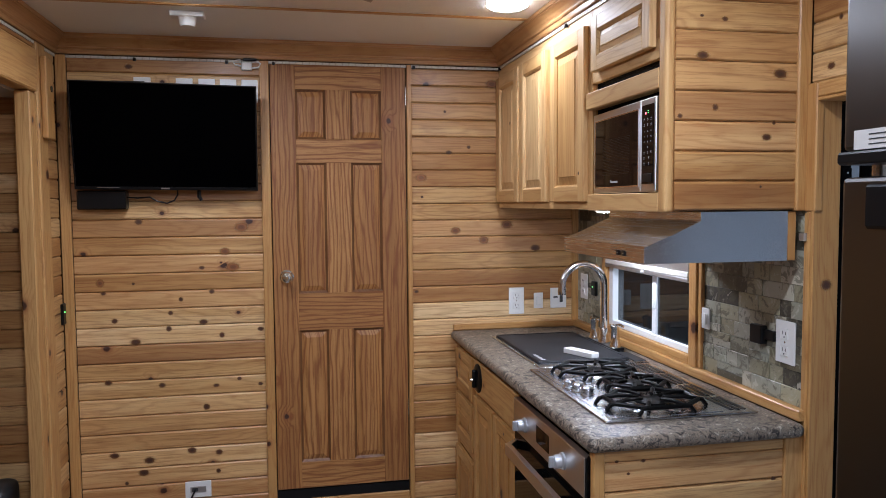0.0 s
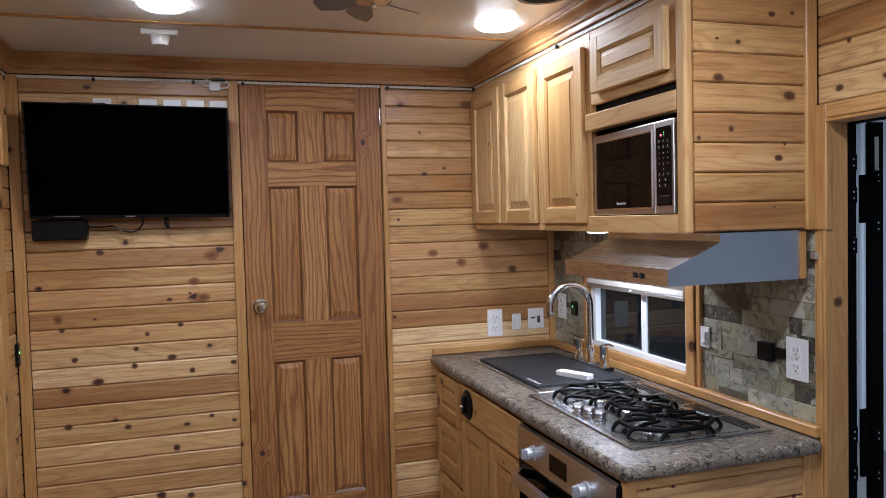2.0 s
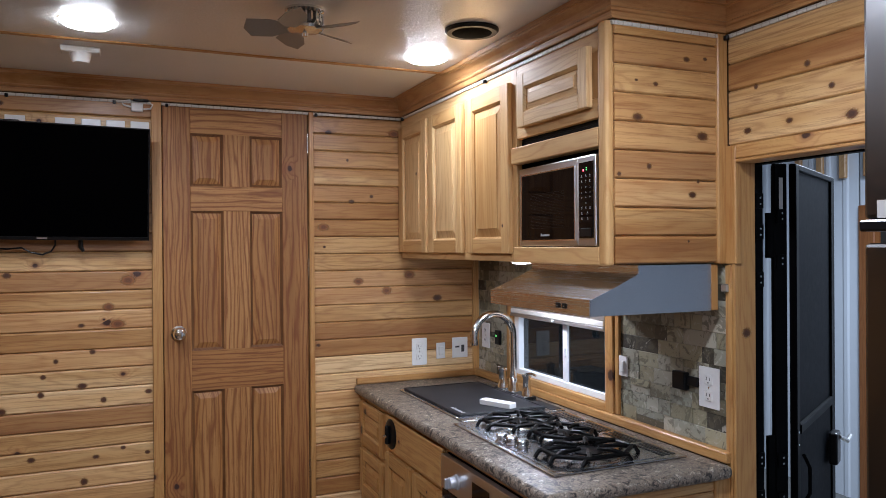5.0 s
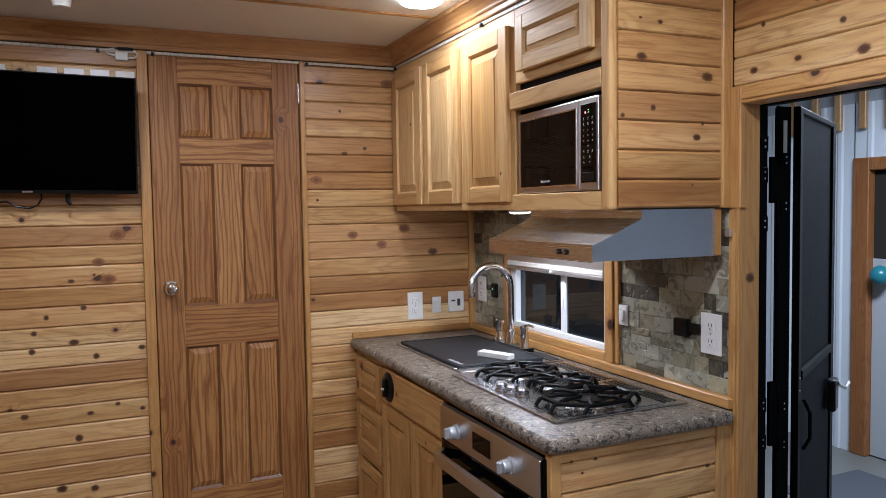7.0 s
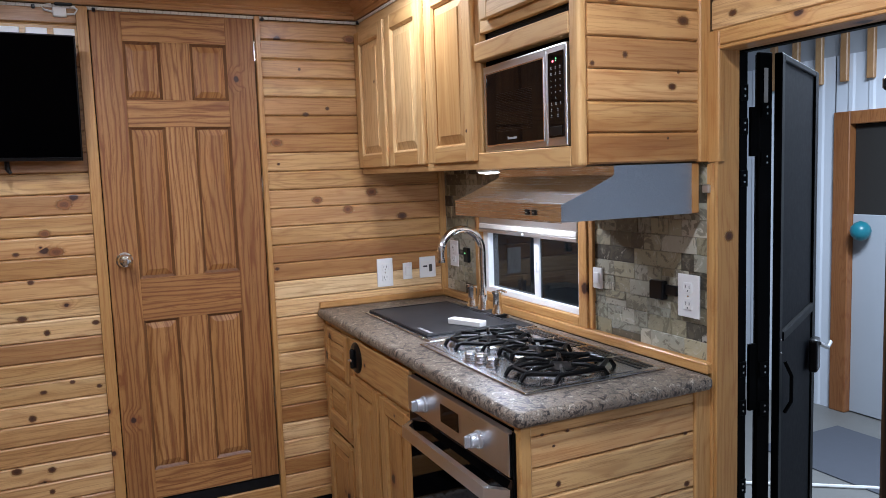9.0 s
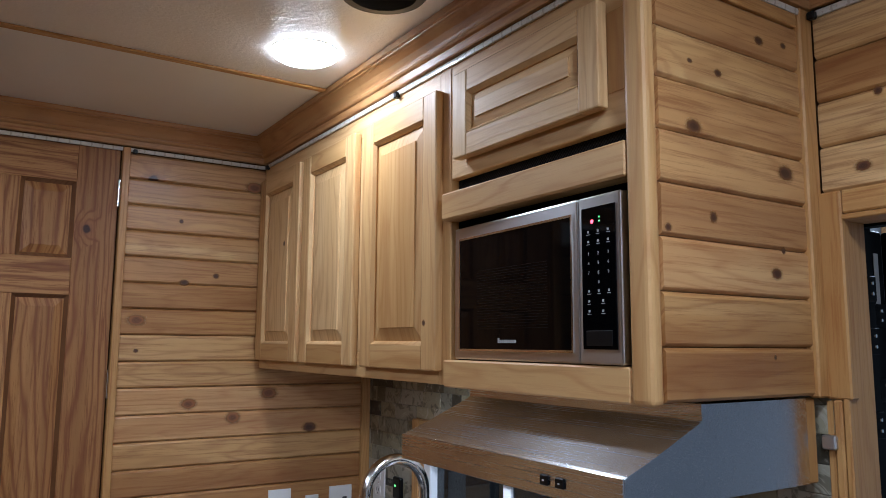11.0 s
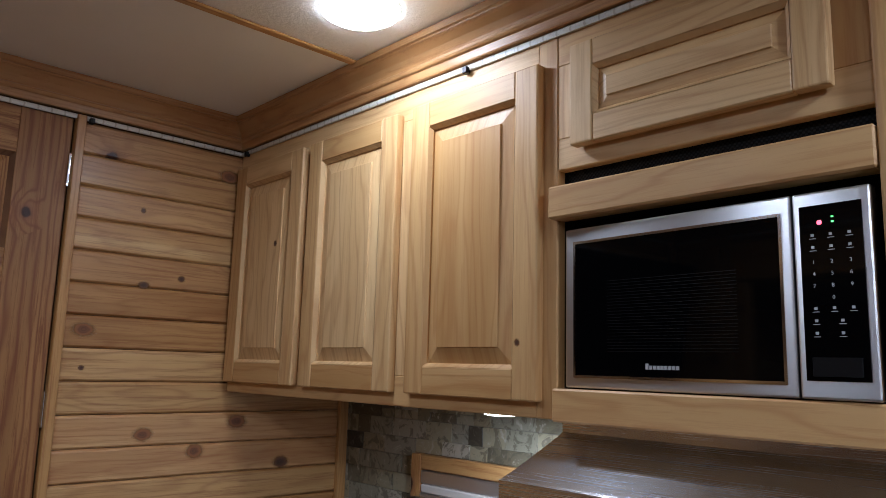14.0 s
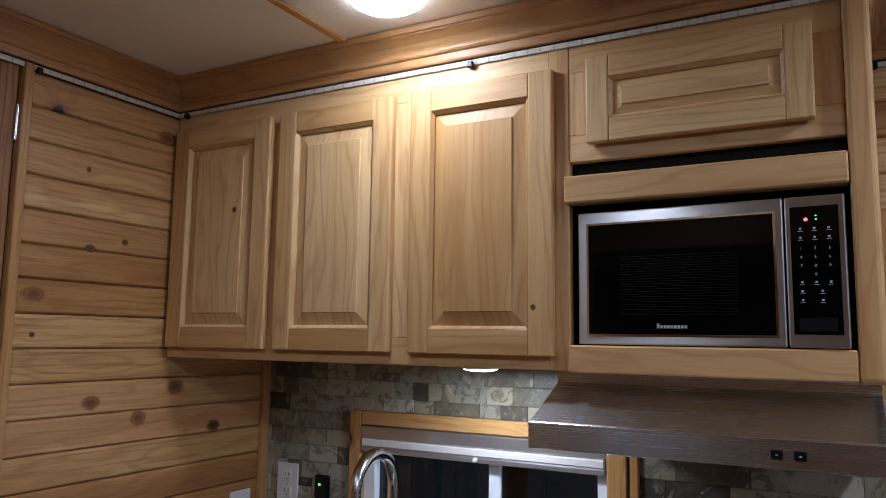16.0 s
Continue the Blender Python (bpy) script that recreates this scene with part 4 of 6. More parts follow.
prism(bm, [(OX - 0.052, 3.19), (OX - 0.052, 2.66), (OX - 0.034, 2.66), (OX - 0.034, 3.19)], 2, 0.715, 0.752)
for s0, s1 in (((OX - 0.052, 3.19), (OX - 0.001, 3.235)), ((OX - 0.052, 2.66), (OX - 0.001, 2.615))):
    w = 0.018 if s0[1] > 3 else -0.018
    prism(bm, [s0, s1, (s1[0], s1[1] - w), (s0[0] + 0.01, s0[1] - w)], 2, 0.718, 0.749)
part("handle", bm, handle_steel, odoor, "wide brushed steel handle")
for y in (3.115, 2.765):
    k = part("knob", lathe(B(), [(0.025, 0), (0.025, 0.006), (0.02, 0.01), (0.0195, 0.026), (0.018, 0.029)], (OX - 0.004, y, 0.832), 0, 32, -1), knob_silver, oven, "silver-grey knob", True)
    part("grip", box(B(), OX - 0.048, OX - 0.031, y - 0.006, y + 0.006, 0.815, 0.849, 0.004, 2), knob_silver, k)

# counter
counter = solid("worktop", box(B(), 0.828, 1.452, 2.512, YB - 0.001, 0.921, 0.96, 0.016, 4), granite, "brown-grey granite-pattern laminate worktop with a rounded edge", "worktop", smooth=True)
solid("counter_trim", box(B(), 1.44, XR, 2.53, YB - 0.002, 0.961, 0.992, 0.003), trim_y, "cedar strip along the tiles behind the worktop", "trim", kind="structure")
solid("counter_trim", box(B(), 0.84, 1.44, YB - 0.016, YB - 0.001, 0.961, 0.99, 0.003), trim_x, "cedar strip along the planks behind the worktop", "trim", kind="structure")

# sink with its cover
sink = thing("sink", "stainless sink rim beneath a black cover", "sink")
bm = B()
box(bm, 0.968, 1.4, 3.31, 3.372, 0.9605, 0.9665, 0.002)
box(bm, 0.968, 0.99, 3.372, 3.965, 0.9605, 0.9665, 0.002)
box(bm, 1.345, 1.4, 3.372, 3.965, 0.9605, 0.9665, 0.002)
box(bm, 0.99, 1.345, 3.95, 3.965, 0.9605, 0.9665, 0.002)
part("rim", bm, hob_steel, sink)
part("rear_ledge", box(B(), 1.352, 1.398, 3.335, 3.50, 0.9665, 0.9685, 0.0008), rubber, sink, "dark rubber ledge")
cov = thing("sink_cover", "black sink cover board with a raised lip", "sink cover")
part("board", box(B(), 0.984, 1.348, 3.37, 3.955, 0.9668, 0.973, 0.002, 2), rubber, cov)
bm = B()
box(bm, 0.986, 1.346, 3.372, 3.382, 0.9731, 0.9752, 0.0006)
box(bm, 0.986, 1.346, 3.943, 3.953, 0.9731, 0.9752, 0.0006)
box(bm, 0.986, 0.996, 3.382, 3.943, 0.9731, 0.9752, 0.0006)
box(bm, 1.336, 1.346, 3.382, 3.943, 0.9731, 0.9752, 0.0006)
part("lip", bm, rubber, cov)
bm = B()
for k in range(8):
    box(bm, 1.008, 1.02 + (0.004 if k % 3 == 0 else 0), 3.405 + k * 0.0135, 3.414 + k * 0.0135, 0.9731, 0.9736)
part("badge", bm, icon_white, cov, "pale maker's mark")
soap = solid("white_block", box(B(), -0.075, 0.075, -0.021, 0.021, 0, 0.02, 0.002), white_plastic, "small white block lying on the sink cover", "block")
soap.location, soap.rotation_euler = (1.185, 3.455, 0.9735), (0, 0, radians(-66))

# tap
tap = thing("faucet", "brushed nickel gooseneck faucet with lever handle and side spray", "faucet")
TX, TY = 1.374, 3.672
bm = B()
box(bm, TX - 0.028, TX + 0.028, TY - 0.145, TY + 0.125, 0.9665, 0.978, 0.004, 2)
part("deck_plate", bm, black_plastic, tap, "dark deck plate")
arc = [(TX, TY, 0.978), (TX, TY, 1.05), (TX, TY, 1.13), (TX, TY, 1.215)]
for k in range(1, 15):
    a = math.pi * k / 15 * 1.06
    arc.append((TX - 0.095 + 0.095 * math.cos(a), TY - 0.012 * k / 15, 1.215 + 0.095 * math.sin(a)))
arc.append((TX - 0.19, TY - 0.014, 1.193))
part("spout", tube(B(), arc, 0.0150, 14), nickel, tap, "curved nickel spout", True)
part("spout_tip", lathe(B(), [(0.0165, 0), (0.0175, 0.012), (0.0165, 0.022)], (TX - 0.191, TY - 0.014, 1.185), 2, 20), nickel, tap, smooth=True)
part("spout_base", lathe(B(), [(0.025, 0), (0.024, 0.01), (0.018, 0.03), (0.0165, 0.055), (0.014, 0.06)], (TX, TY, 0.978), 2, 24), nickel, tap, smooth=True)
for y, h in ((TY + 0.095, 0.088), (TY - 0.115, 0.092)):
    part("handle_base", lathe(B(), [(0.024, 0), (0.023, 0.008), (0.018, 0.022), (0.0155, h - 0.02), (0.02, h - 0.012), (0.02, h - 0.004), (0.01, h)], (TX, y, 0.978), 2, 24), nickel, tap, smooth=True)
part("lever", tube(B(), [(TX, TY - 0.115, 1.066), (TX + 0.01, TY - 0.135, 1.071), (TX + 0.012, TY - 0.165, 1.068)], 0.005, 8), nickel, tap, smooth=True)
part("lever", tube(B(), [(TX, TY + 0.095, 1.062), (TX - 0.012, TY + 0.115, 1.066)], 0.005, 8), nickel, tap, smooth=True)

# hob
hob = thing("gas_hob", "stainless three-burner gas hob with black cast-iron grates", "hob")
HX0, HX1, HBY0, HBY1 = 0.925, 1.388, 2.632, 3.298
part("tray", box(B(), HX0, HX1, HBY0, HBY1, 0.9605, 0.967, 0.0025, 2), hob_steel, hob)
bm = B()
box(bm, HX0 + 0.02, 1.29, HBY0 + 0.02, HBY1 - 0.02, 0.967, 0.9685)
part("well", bm, hob_steel, hob)
slot_mesh = finish("vent_slot", box(B(), 0, 0.011, 0, 0.135, 0, 0.0013), black_plastic)
for k in range(4):
    for j in range(3):
        piece("vent_slot", slot_mesh, hob, (1.318 + j * 0.02, HBY0 + 0.03 + k * 0.158, 0.9672))


def grate(x0, x1, y0, y1):
    """Raised iron octagon on sloping feet, with fingers that point to the burner."""
    bm = B()
    top, foot, w = 0.993, 0.9695, 0.0072
    cx, cy, hx, hy = (x0 + x1) / 2, (y0 + y1) / 2, (x1 - x0) / 2, (y1 - y0) / 2
    rim = [(cx + hx * 0.76 * sx, cy + hy * 0.98 * sy) for sx, sy in ((-0.45, -1), (0.45, -1), (1, -0.4), (1, 0.4), (0.45, 1), (-0.45, 1), (-1, 0.4), (-1, -0.4))]
    for k in range(8):
        (ax, ay), (bx, by) = rim[k], rim[(k + 1) % 8]
        tube(bm, [(ax, ay, top - 0.004), (bx, by, top - 0.004)], w, 6)
        dx, dy = ax - cx, ay - cy
        reach = 0.034 / math.hypot(dx, dy)
        tube(bm, [(ax, ay, top - 0.004), (cx + dx * 0.7, cy + dy * 0.7, top + 0.002), (cx + dx * reach, cy + dy * reach, top)], [w, w, w * 0.8], 6)
    for k in (0, 1, 4, 5, 2, 3, 6, 7):
        ax, ay = rim[k]
        ox = hx * 0.16 * (1 if ax > cx else -1)
        tube(bm, [(ax, ay, top - 0.004), (ax + ox * 0.5, ay, top - 0.006), (ax + ox, ay, foot)], [w, w, w * 0.9], 6)
    return bm


for (x0, x1, y0, y1), r in zip(((0.965, 1.275, 3.075, 3.275), (1.05, 1.285, 2.872, 3.062), (0.948, 1.29, 2.655, 2.858)), (0.034, 0.034, 0.045)):
    cx, cy = (x0 + x1) / 2, (y0 + y1) / 2
    part("burner_bowl", lathe(B(), [(r + 0.045, 0), (r + 0.04, 0.003), (r + 0.005, 0.005)], (cx, cy, 0.9686), 2, 32), hob_steel, hob, smooth=True)
    bn = part("burner", lathe(B(), [(r, 0), (r, 0.006), (r * 0.8, 0.008)], (cx, cy, 0.9725), 2, 28), hob_steel, hob, smooth=True)
    part("burner_cap", lathe(B(), [(r * 1.08, 0), (r * 1.08, 0.004), (r * 0.9, 0.006)], (cx, cy, 0.9806), 2, 28), black_iron, bn, "black burner cap", True)
    part("grate", grate(x0, x1, y0, y1), black_iron, hob, "black cast-iron grate")
for x, y in ((0.962, 3.0), (0.974, 2.955), (0.984, 2.905)):
    part("knob", lathe(B(), [(0.022, 0), (0.0215, 0.005), (0.017, 0.009), (0.0195, 0.024), (0.016, 0.029)], (x, y, 0.967), 2, 24), hob_steel, hob, "steel control knob", True)

# ---------- tiles, window ----------
tile_wall = new("tile_backsplash")
tile_wall.parent = wall_east
bm = B()
CY0, CY1, CZ0, CZ1 = 3.078, 3.872, 0.992, 1.392
box(bm, XR - 0.001, XR + 0.012, 2.53, CY0 + 0.02, 0.96, UZ0 + 0.02)
box(bm, XR - 0.001, XR + 0.012, CY1 - 0.02, YB - 0.002, 0.96, UZ0 + 0.02)
box(bm, XR - 0.001, XR + 0.012, CY0 + 0.02, CY1 - 0.02, CZ1 - 0.02, UZ0 + 0.02)
part("grout", bm, grout, tile_wall)
rng = random.Random(5)
tile_meshes = {}


def tile_mesh(length, h, d):
    key = (round(length, 3), round(h, 3), round(d, 4))
    if key not in tile_meshes:
        tile_meshes[key] = finish("stone_tile", box(B(), -d, 0, 0.0003, key[0] - 0.0003, 0.0003, key[1] - 0.0003, 0.001), stone)
    return tile_meshes[key]


RH = 0.0485


def lay_tiles(a, b, z0, z1):
    """One course of stones of mixed lengths; some lengths hold two half-height stones."""
    y = a - (rng.random() * 0.05 if b - a > 0.2 else 0)
    while y < b - 0.004:
        ln = rng.choice((0.05, 0.06, 0.075, 0.1, 0.1, 0.14))
        lo, hi = max(y, a), min(y + ln, b)
        if b - hi < 0.02:
            hi = b
        if hi - lo > 0.012:
            halves = ((z0, (z0 + z1) / 2), ((z0 + z1) / 2, z1)) if rng.random() < 0.12 and z1 - z0 > 0.04 else ((z0, z1),)
            for c, d in halves:
                piece("stone_tile", tile_mesh(hi - lo, d - c, rng.choice((0.003, 0.004, 0.0055))), tile_wall, (XR, lo, c))
        y = hi if hi == b else y + ln


for r in range(12):
    z0 = 0.992 + r * RH
    z1 = min(z0 + RH, 1.553)
    if z0 >= CZ1:
        lay_tiles(2.532, YB - 0.004, z0, z1)
    else:
        lay_tiles(2.532, CY0 - 0.001, z0, z1)
        lay_tiles(CY1 + 0.001, YB - 0.004, z0, z1)
        if z1 > CZ1 + 0.01:
            lay_tiles(CY0 - 0.001, CY1 + 0.001, CZ1 + 0.001, z1)

win = thing("window_1", "white vinyl sliding window in a cedar casing with a raised blind", "window", kind="structure")
for a, b in ((CY0, WY0 + 0.012), (WY1 - 0.002, CY1)):
    part("casing", box(B(), XR - 0.02, XR + 0.02, a, b, CZ0, CZ1, 0.003), trim_z, win)
part("casing", box(B(), XR - 0.0195, XR + 0.02, WY0 + 0.012, WY1 - 0.002, CZ1 - 0.038, CZ1, 0.003), trim_y, win)
part("casing", box(B(), XR - 0.0195, XR + 0.02, WY0 + 0.012, WY1 - 0.002, CZ0, CZ0 + 0.032, 0.003), trim_y, win)
part("outer_strip", box(B(), XR - 0.014, XR, CY0 - 0.026, CY0 - 0.002, 0.993, 1.4, 0.003), trim_z, win, "second cedar strip")
wf = new("window_frame")
wf.parent = win
for a, b in ((WY0 + 0.012, WY0 + 0.04), (WY1 - 0.04, WY1 - 0.002)):
    part("jamb", box(B(), XR, XR + 0.05, a, b, CZ0 + 0.032, CZ1 - 0.038, 0.002), vinyl_white, wf)
part("head", box(B(), XR + 0.0005, XR + 0.05, WY0 + 0.04, WY1 - 0.04, 1.322, CZ1 - 0.038, 0.002), vinyl_white, wf)
part("sill_track", box(B(), XR + 0.0005, XR + 0.05, WY0 + 0.04, WY1 - 0.04, CZ0 + 0.032, CZ0 + 0.056, 0.002), vinyl_white, wf)
part("meeting_rail", box(B(), XR + 0.006, XR + 0.035, 3.412, 3.446, 1.048, 1.322, 0.002), vinyl_white, wf)
part("latch", box(B(), XR + 0.0, XR + 0.006, 3.422, 3.436, 1.15, 1.185, 0.001), vinyl_white, wf)
for a, b, d in ((WY0 + 0.04, 3.413, 0.014), (3.445, WY1 - 0.04, 0.026)):
    p = part("pane", box(B(), XR + d, XR + d + 0.004, a, b, 1.048, 1.322), glass, win, "dark tinted glass pane")
    p.visible_shadow = False
blind = thing("roller_blind", "rolled-up grey blind in a metal rail above the window", "blind")
part("head_rail", box(B(), XR - 0.02, XR, WY0 + 0.012, WY1 - 0.002, 1.318, 1.352, 0.003), alum, blind)
part("fold", box(B(), XR - 0.022, XR - 0.004, WY0 + 0.016, WY1 - 0.006, 1.296, 1.317, 0.003), cloth_white, blind)
part("bottom_rail", box(B(), XR - 0.024, XR - 0.006, WY0 + 0.014, WY1 - 0.004, 1.281, 1.2955, 0.003), alum, blind)
part("pull", lathe(B(), [(0.006, 0), (0.005, 0.006)], (XR - 0.024, 3.47, 1.29), 0, 12, -1), white_plastic, blind)

# ---------- plates and sockets ----------


def plate(name, label, at, facing, w, h, kind_of, mat=None):
    """A wall plate centred at the origin of its thing, its face along -y, then turned."""
    root = thing(name, label, name.replace("_", " "), "wall plates", at=at, rz={"y": 0.0, "x": radians(-90)}[facing])
    part("plate", box(B(), -w / 2, w / 2, -0.006, 0, -h / 2, h / 2, 0.002, 2), mat or white_plastic, root)
    if kind_of == "duplex":
        for s in (-1, 1):
            f = part("socket", box(B(), -0.016, 0.016, -0.0085, -0.006, s * 0.024 - 0.015, s * 0.024 + 0.015, 0.003, 2), mat or white_plastic, root)
            bm = B()
            box(bm, -0.0075, -0.0055, -0.009, -0.0084, s * 0.024 - 0.002, s * 0.024 + 0.008)
            box(bm, 0.0055, 0.0075, -0.009, -0.0084, s * 0.024 - 0.002, s * 0.024 + 0.007)
            box(bm, -0.002, 0.002, -0.009, -0.0084, s * 0.024 - 0.011, s * 0.024 - 0.007)
            part("slots", bm, ink, f)
    elif kind_of == "rocker":
        part("rocker", box(B(), -w * 0.28, w * 0.28, -0.013, -0.006, -h * 0.28, h * 0.28, 0.003, 2), mat or white_plastic, root)
    elif kind_of == "usb":
        part("slot", box(B(), 0.006, 0.022, -0.008, -0.006, -0.022, 0.012, 0.001), ink, root)
        part("slot", box(B(), -0.026, -0.004, -0.008, -0.006, 0.0, 0.008, 0.001), ink, root)
    elif kind_of == "port":
        part("insert", box(B(), -0.034, 0.034, -0.0085, -0.006, -0.014, 0.014, 0.001), alum, root)
        part("slot", box(B(), -0.026, 0.0, -0.0095, -0.0084, -0.008, 0.008), ink, root)
    for s in ((0, 0),) if kind_of == "duplex" else ():
        part("screw", lathe(B(), [(0.003, 0), (0.0025, 0.001)], (0, -0.006, 0), 1, 10, -1), nickel, root)
    return root


plate("outlet", "white duplex outlet on the plank wall above the worktop", (1.154, YB, 1.092), "y", 0.076, 0.128, "duplex")
plate("light_switch", "small white rocker switch on the plank wall", (1.265, YB, 1.09), "y", 0.046, 0.076, "rocker")
plate("usb_outlet", "white rounded charging outlet on the plank wall", (1.367, YB, 1.1), "y", 0.082, 0.098, "usb")
plate("outlet", "white duplex outlet on the stone tiles", (XR - 0.006, 2.618, 1.165), "x", 0.082, 0.122, "duplex")
plate("outlet", "white duplex outlet on the stone tiles beside the window", (XR - 0.006, 4.098, 1.165), "x", 0.078, 0.118, "duplex")
plate("light_switch", "small white rocker switch on the stone tiles", (XR - 0.006, 3.032, 1.17), "x", 0.046, 0.07, "rocker")
plate("data_outlet", "white plate with a cable port low on the plank wall", (-0.338, YB, 0.288), "y", 0.112, 0.074, "port")
for x in (-0.523, -0.35, -0.256, -0.166, -0.075):
    plate("wall_plate", "white blank plate behind the top of the television", (x, YB, 2.065), "y", 0.07, 0.1, "blank")
det = thing("gas_detector", "small black sensor with a green light on the tiles", "detector")
part("body", box(B(), XR - 0.02, XR - 0.005, 3.942, 3.992, 1.134, 1.202, 0.006, 2), black_plastic, det)
part("indicator", box(B(), XR - 0.0208, XR - 0.02, 3.968, 3.976, 1.172, 1.178), led_green, det, "green light")
plug = thing("latch_bracket", "black two-part bracket on the stone tiles", "bracket")
part("body", box(B(), XR - 0.028, XR - 0.005, 2.706, 2.762, 1.142, 1.198, 0.004, 2), black_plastic, plug)
part("arm", box(B(), XR - 0.018, XR - 0.006, 2.66, 2.708, 1.158, 1.188, 0.003), black_plastic, plug)
hook = solid("small_catch", box(B(), XR - 0.02, XR - 0.004, 2.535, 2.56, 1.455, 1.478, 0.003), alum, "small metal catch near the hood", "catch")

# ---------- television ----------
tv = thing("television", "flat black television mounted on the plank wall", "television")
part("screen", box(B(), -0.783, -0.05, 4.122, 4.128, 1.640, 2.070, 0.002), tv_glass, tv)
bm = B()
box(bm, -0.787, -0.781, 4.118, 4.15, 1.628, 2.074, 0.001)
box(bm, -0.052, -0.046, 4.118, 4.15, 1.628, 2.074, 0.001)
box(bm, -0.781, -0.052, 4.118, 4.15, 2.069, 2.074, 0.001)
box(bm, -0.781, -0.052, 4.118, 4.15, 1.628, 1.641, 0.001)
part("bezel", bm, black_plastic, tv)
part("back", box(B(), -0.76, -0.07, 4.13, 4.17, 1.65, 2.05, 0.006), black_plastic, tv)
part("mount", box(B(), -0.55, -0.3, 4.165, 4.235, 1.70, 1.86, 0.004), black_metal, tv)
part("badge", box(B(), -0.445, -0.41, 4.1165, 4.118, 1.632, 1.638), alum, tv, "pale maker's mark")
part("sensor", box(B(), -0.70, -0.61, 4.1165, 4.118, 1.636, 1.638), alum, tv)
tv.matrix_basis = Matrix.Translation((0, 4.14, 1.63)) @ Matrix.Rotation(radians(10.5), 4, "X") @ Matrix.Rotation(radians(0.7), 4, "Y") @ Matrix.Translation((0.0, -4.14, -1.63))
sbx = thing("media_box", "black media box hanging below the television", "box")
part("case", box(B(), -0.788, -0.592, 4.14, YB, 1.548, 1.628, 0.005), black_plastic, sbx)
top = solid("top_clip", box(B(), -0.64, -0.50, 4.13, 4.16, 2.074, 2.088, 0.004), black_plastic, "black cable bundle on top of the television", "cable")
bm = tube(B(), [(-0.592, 4.17, 1.60), (-0.55, 4.165, 1.596), (-0.50, 4.16, 1.60), (-0.47, 4.16, 1.582), (-0.43, 4.16, 1.573), (-0.40, 4.16, 1.585), (-0.385, 4.16, 1.61), (-0.385, 4.15, 1.64)], 0.0035, 8)
solid("tv_cable", bm, black_plastic, "thin black cable looping under the television", "cable", smooth=True)
bm = tube(B(), [(-0.295, 4.15, 1.635), (-0.295, 4.15, 1.60), (-0.285, 4.148, 1.585)], [0.008, 0.009, 0.006], 8)
solid("tv_plug", bm, black_plastic, "black plug hanging under the television", "plug", smooth=True)
ctl = thing("tape_controller", "small white light-tape controller with cables", "controller")
part("case", box(B(), -0.108, -0.062, 4.178, YB, 2.155, 2.188, 0.003), white_plastic, ctl)
part("cable", tube(B(), [(-0.108, 4.185, 2.172), (-0.135, 4.185, 2.178), (-0.145, 4.187, 2.192), (-0.11, 4.187, 2.2)], 0.004, 8), white_plastic, ctl)
part("cable", tube(B(), [(-0.062, 4.185, 2.165), (-0.035, 4.185, 2.168), (-0.025, 4.187, 2.185), (-0.05, 4.187, 2.2), (-0.09, 4.187, 2.202)], 0.004, 8), white_plastic, ctl)
part("plug", box(B(), -0.10, -0.04, 4.176, 4.19, 2.195, 2.206, 0.003), black_plastic, ctl, "black plug")

# ---------- ceiling things ----------
for px, py, _ in PUCKS:
    cl = thing("ceiling_lamp", "round flush white ceiling lamp, switched on", "lamp", "ceiling lamps", at=(px, py, CEIL))
    part("rim", lathe(B(), [(0.0785, 0), (0.0785, 0.001), (0.077, 0.002), (0.0755, 0.002)], (0, 0, 0), 2, 40, -1), white_plastic, cl, smooth=True)
    part("lens", lathe(B(), [(0.075, 0), (0.074, 0.010), (0.062, 0.017), (0.04, 0.021), (0.01, 0.0225)], (0, 0, 0), 2, 40, -1), glow, cl, "glowing lens", True)
spk = thing("ceiling_speaker", "round black speaker grille set in the ceiling", "speaker", at=(0.882, 3.035, CEIL))
part("rim", lathe(B(), [(0.086, 0), (0.086, 0.006), (0.08, 0.012), (0.074, 0.012)], (0, 0, 0), 2, 40, -1), black_plastic, spk, smooth=True)
part("grille", lathe(B(), [(0.0735, 0), (0.0735, 0.010), (0.05, 0.015), (0.01, 0.017)], (0, 0, 0), 2, 40, -1), speaker_black, spk, smooth=True)
sd = thing("ceiling_sensor", "white ceiling sensor with a short drum", "sensor", at=(-0.272, 3.735, CEIL))
part("base", box(B(), -0.062, 0.062, -0.03, 0.03, -0.02, 0, 0.004, 2), white_plastic, sd)
part("drum", lathe(B(), [(0.034, 0.02), (0.03, 0.042), (0.026, 0.052), (0.012, 0.054)], (0.0, 0, 0), 2, 24, -1), white_plastic, sd, smooth=True)

fan = thing("ceiling_fan", "small metal ceiling fan with a ribbed chrome motor", "fan", at=(0.345, 3.04, CEIL))
part("canopy", lathe(B(), [(0.056, 0), (0.056, 0.006), (0.04, 0.012)], (0, 0, 0), 2, 28, -1), nickel, fan, smooth=True)
part("motor", lathe(B(), [(0.034, 0.012), (0.038, 0.016), (0.038, 0.042), (0.03, 0.048)], (0, 0, 0), 2, 28, -1), steel_dark, fan, smooth=True)
for k in range(22):
    a = 2 * math.pi * k / 22
    c, d = math.cos(a), math.sin(a)
    part("rib", tube(B(), [(0.04 * c, 0.04 * d, -0.010), (0.054 * c, 0.054 * d, -0.018), (0.054 * c, 0.054 * d, -0.040), (0.04 * c, 0.04 * d, -0.048)], 0.003, 6), chrome, fan)
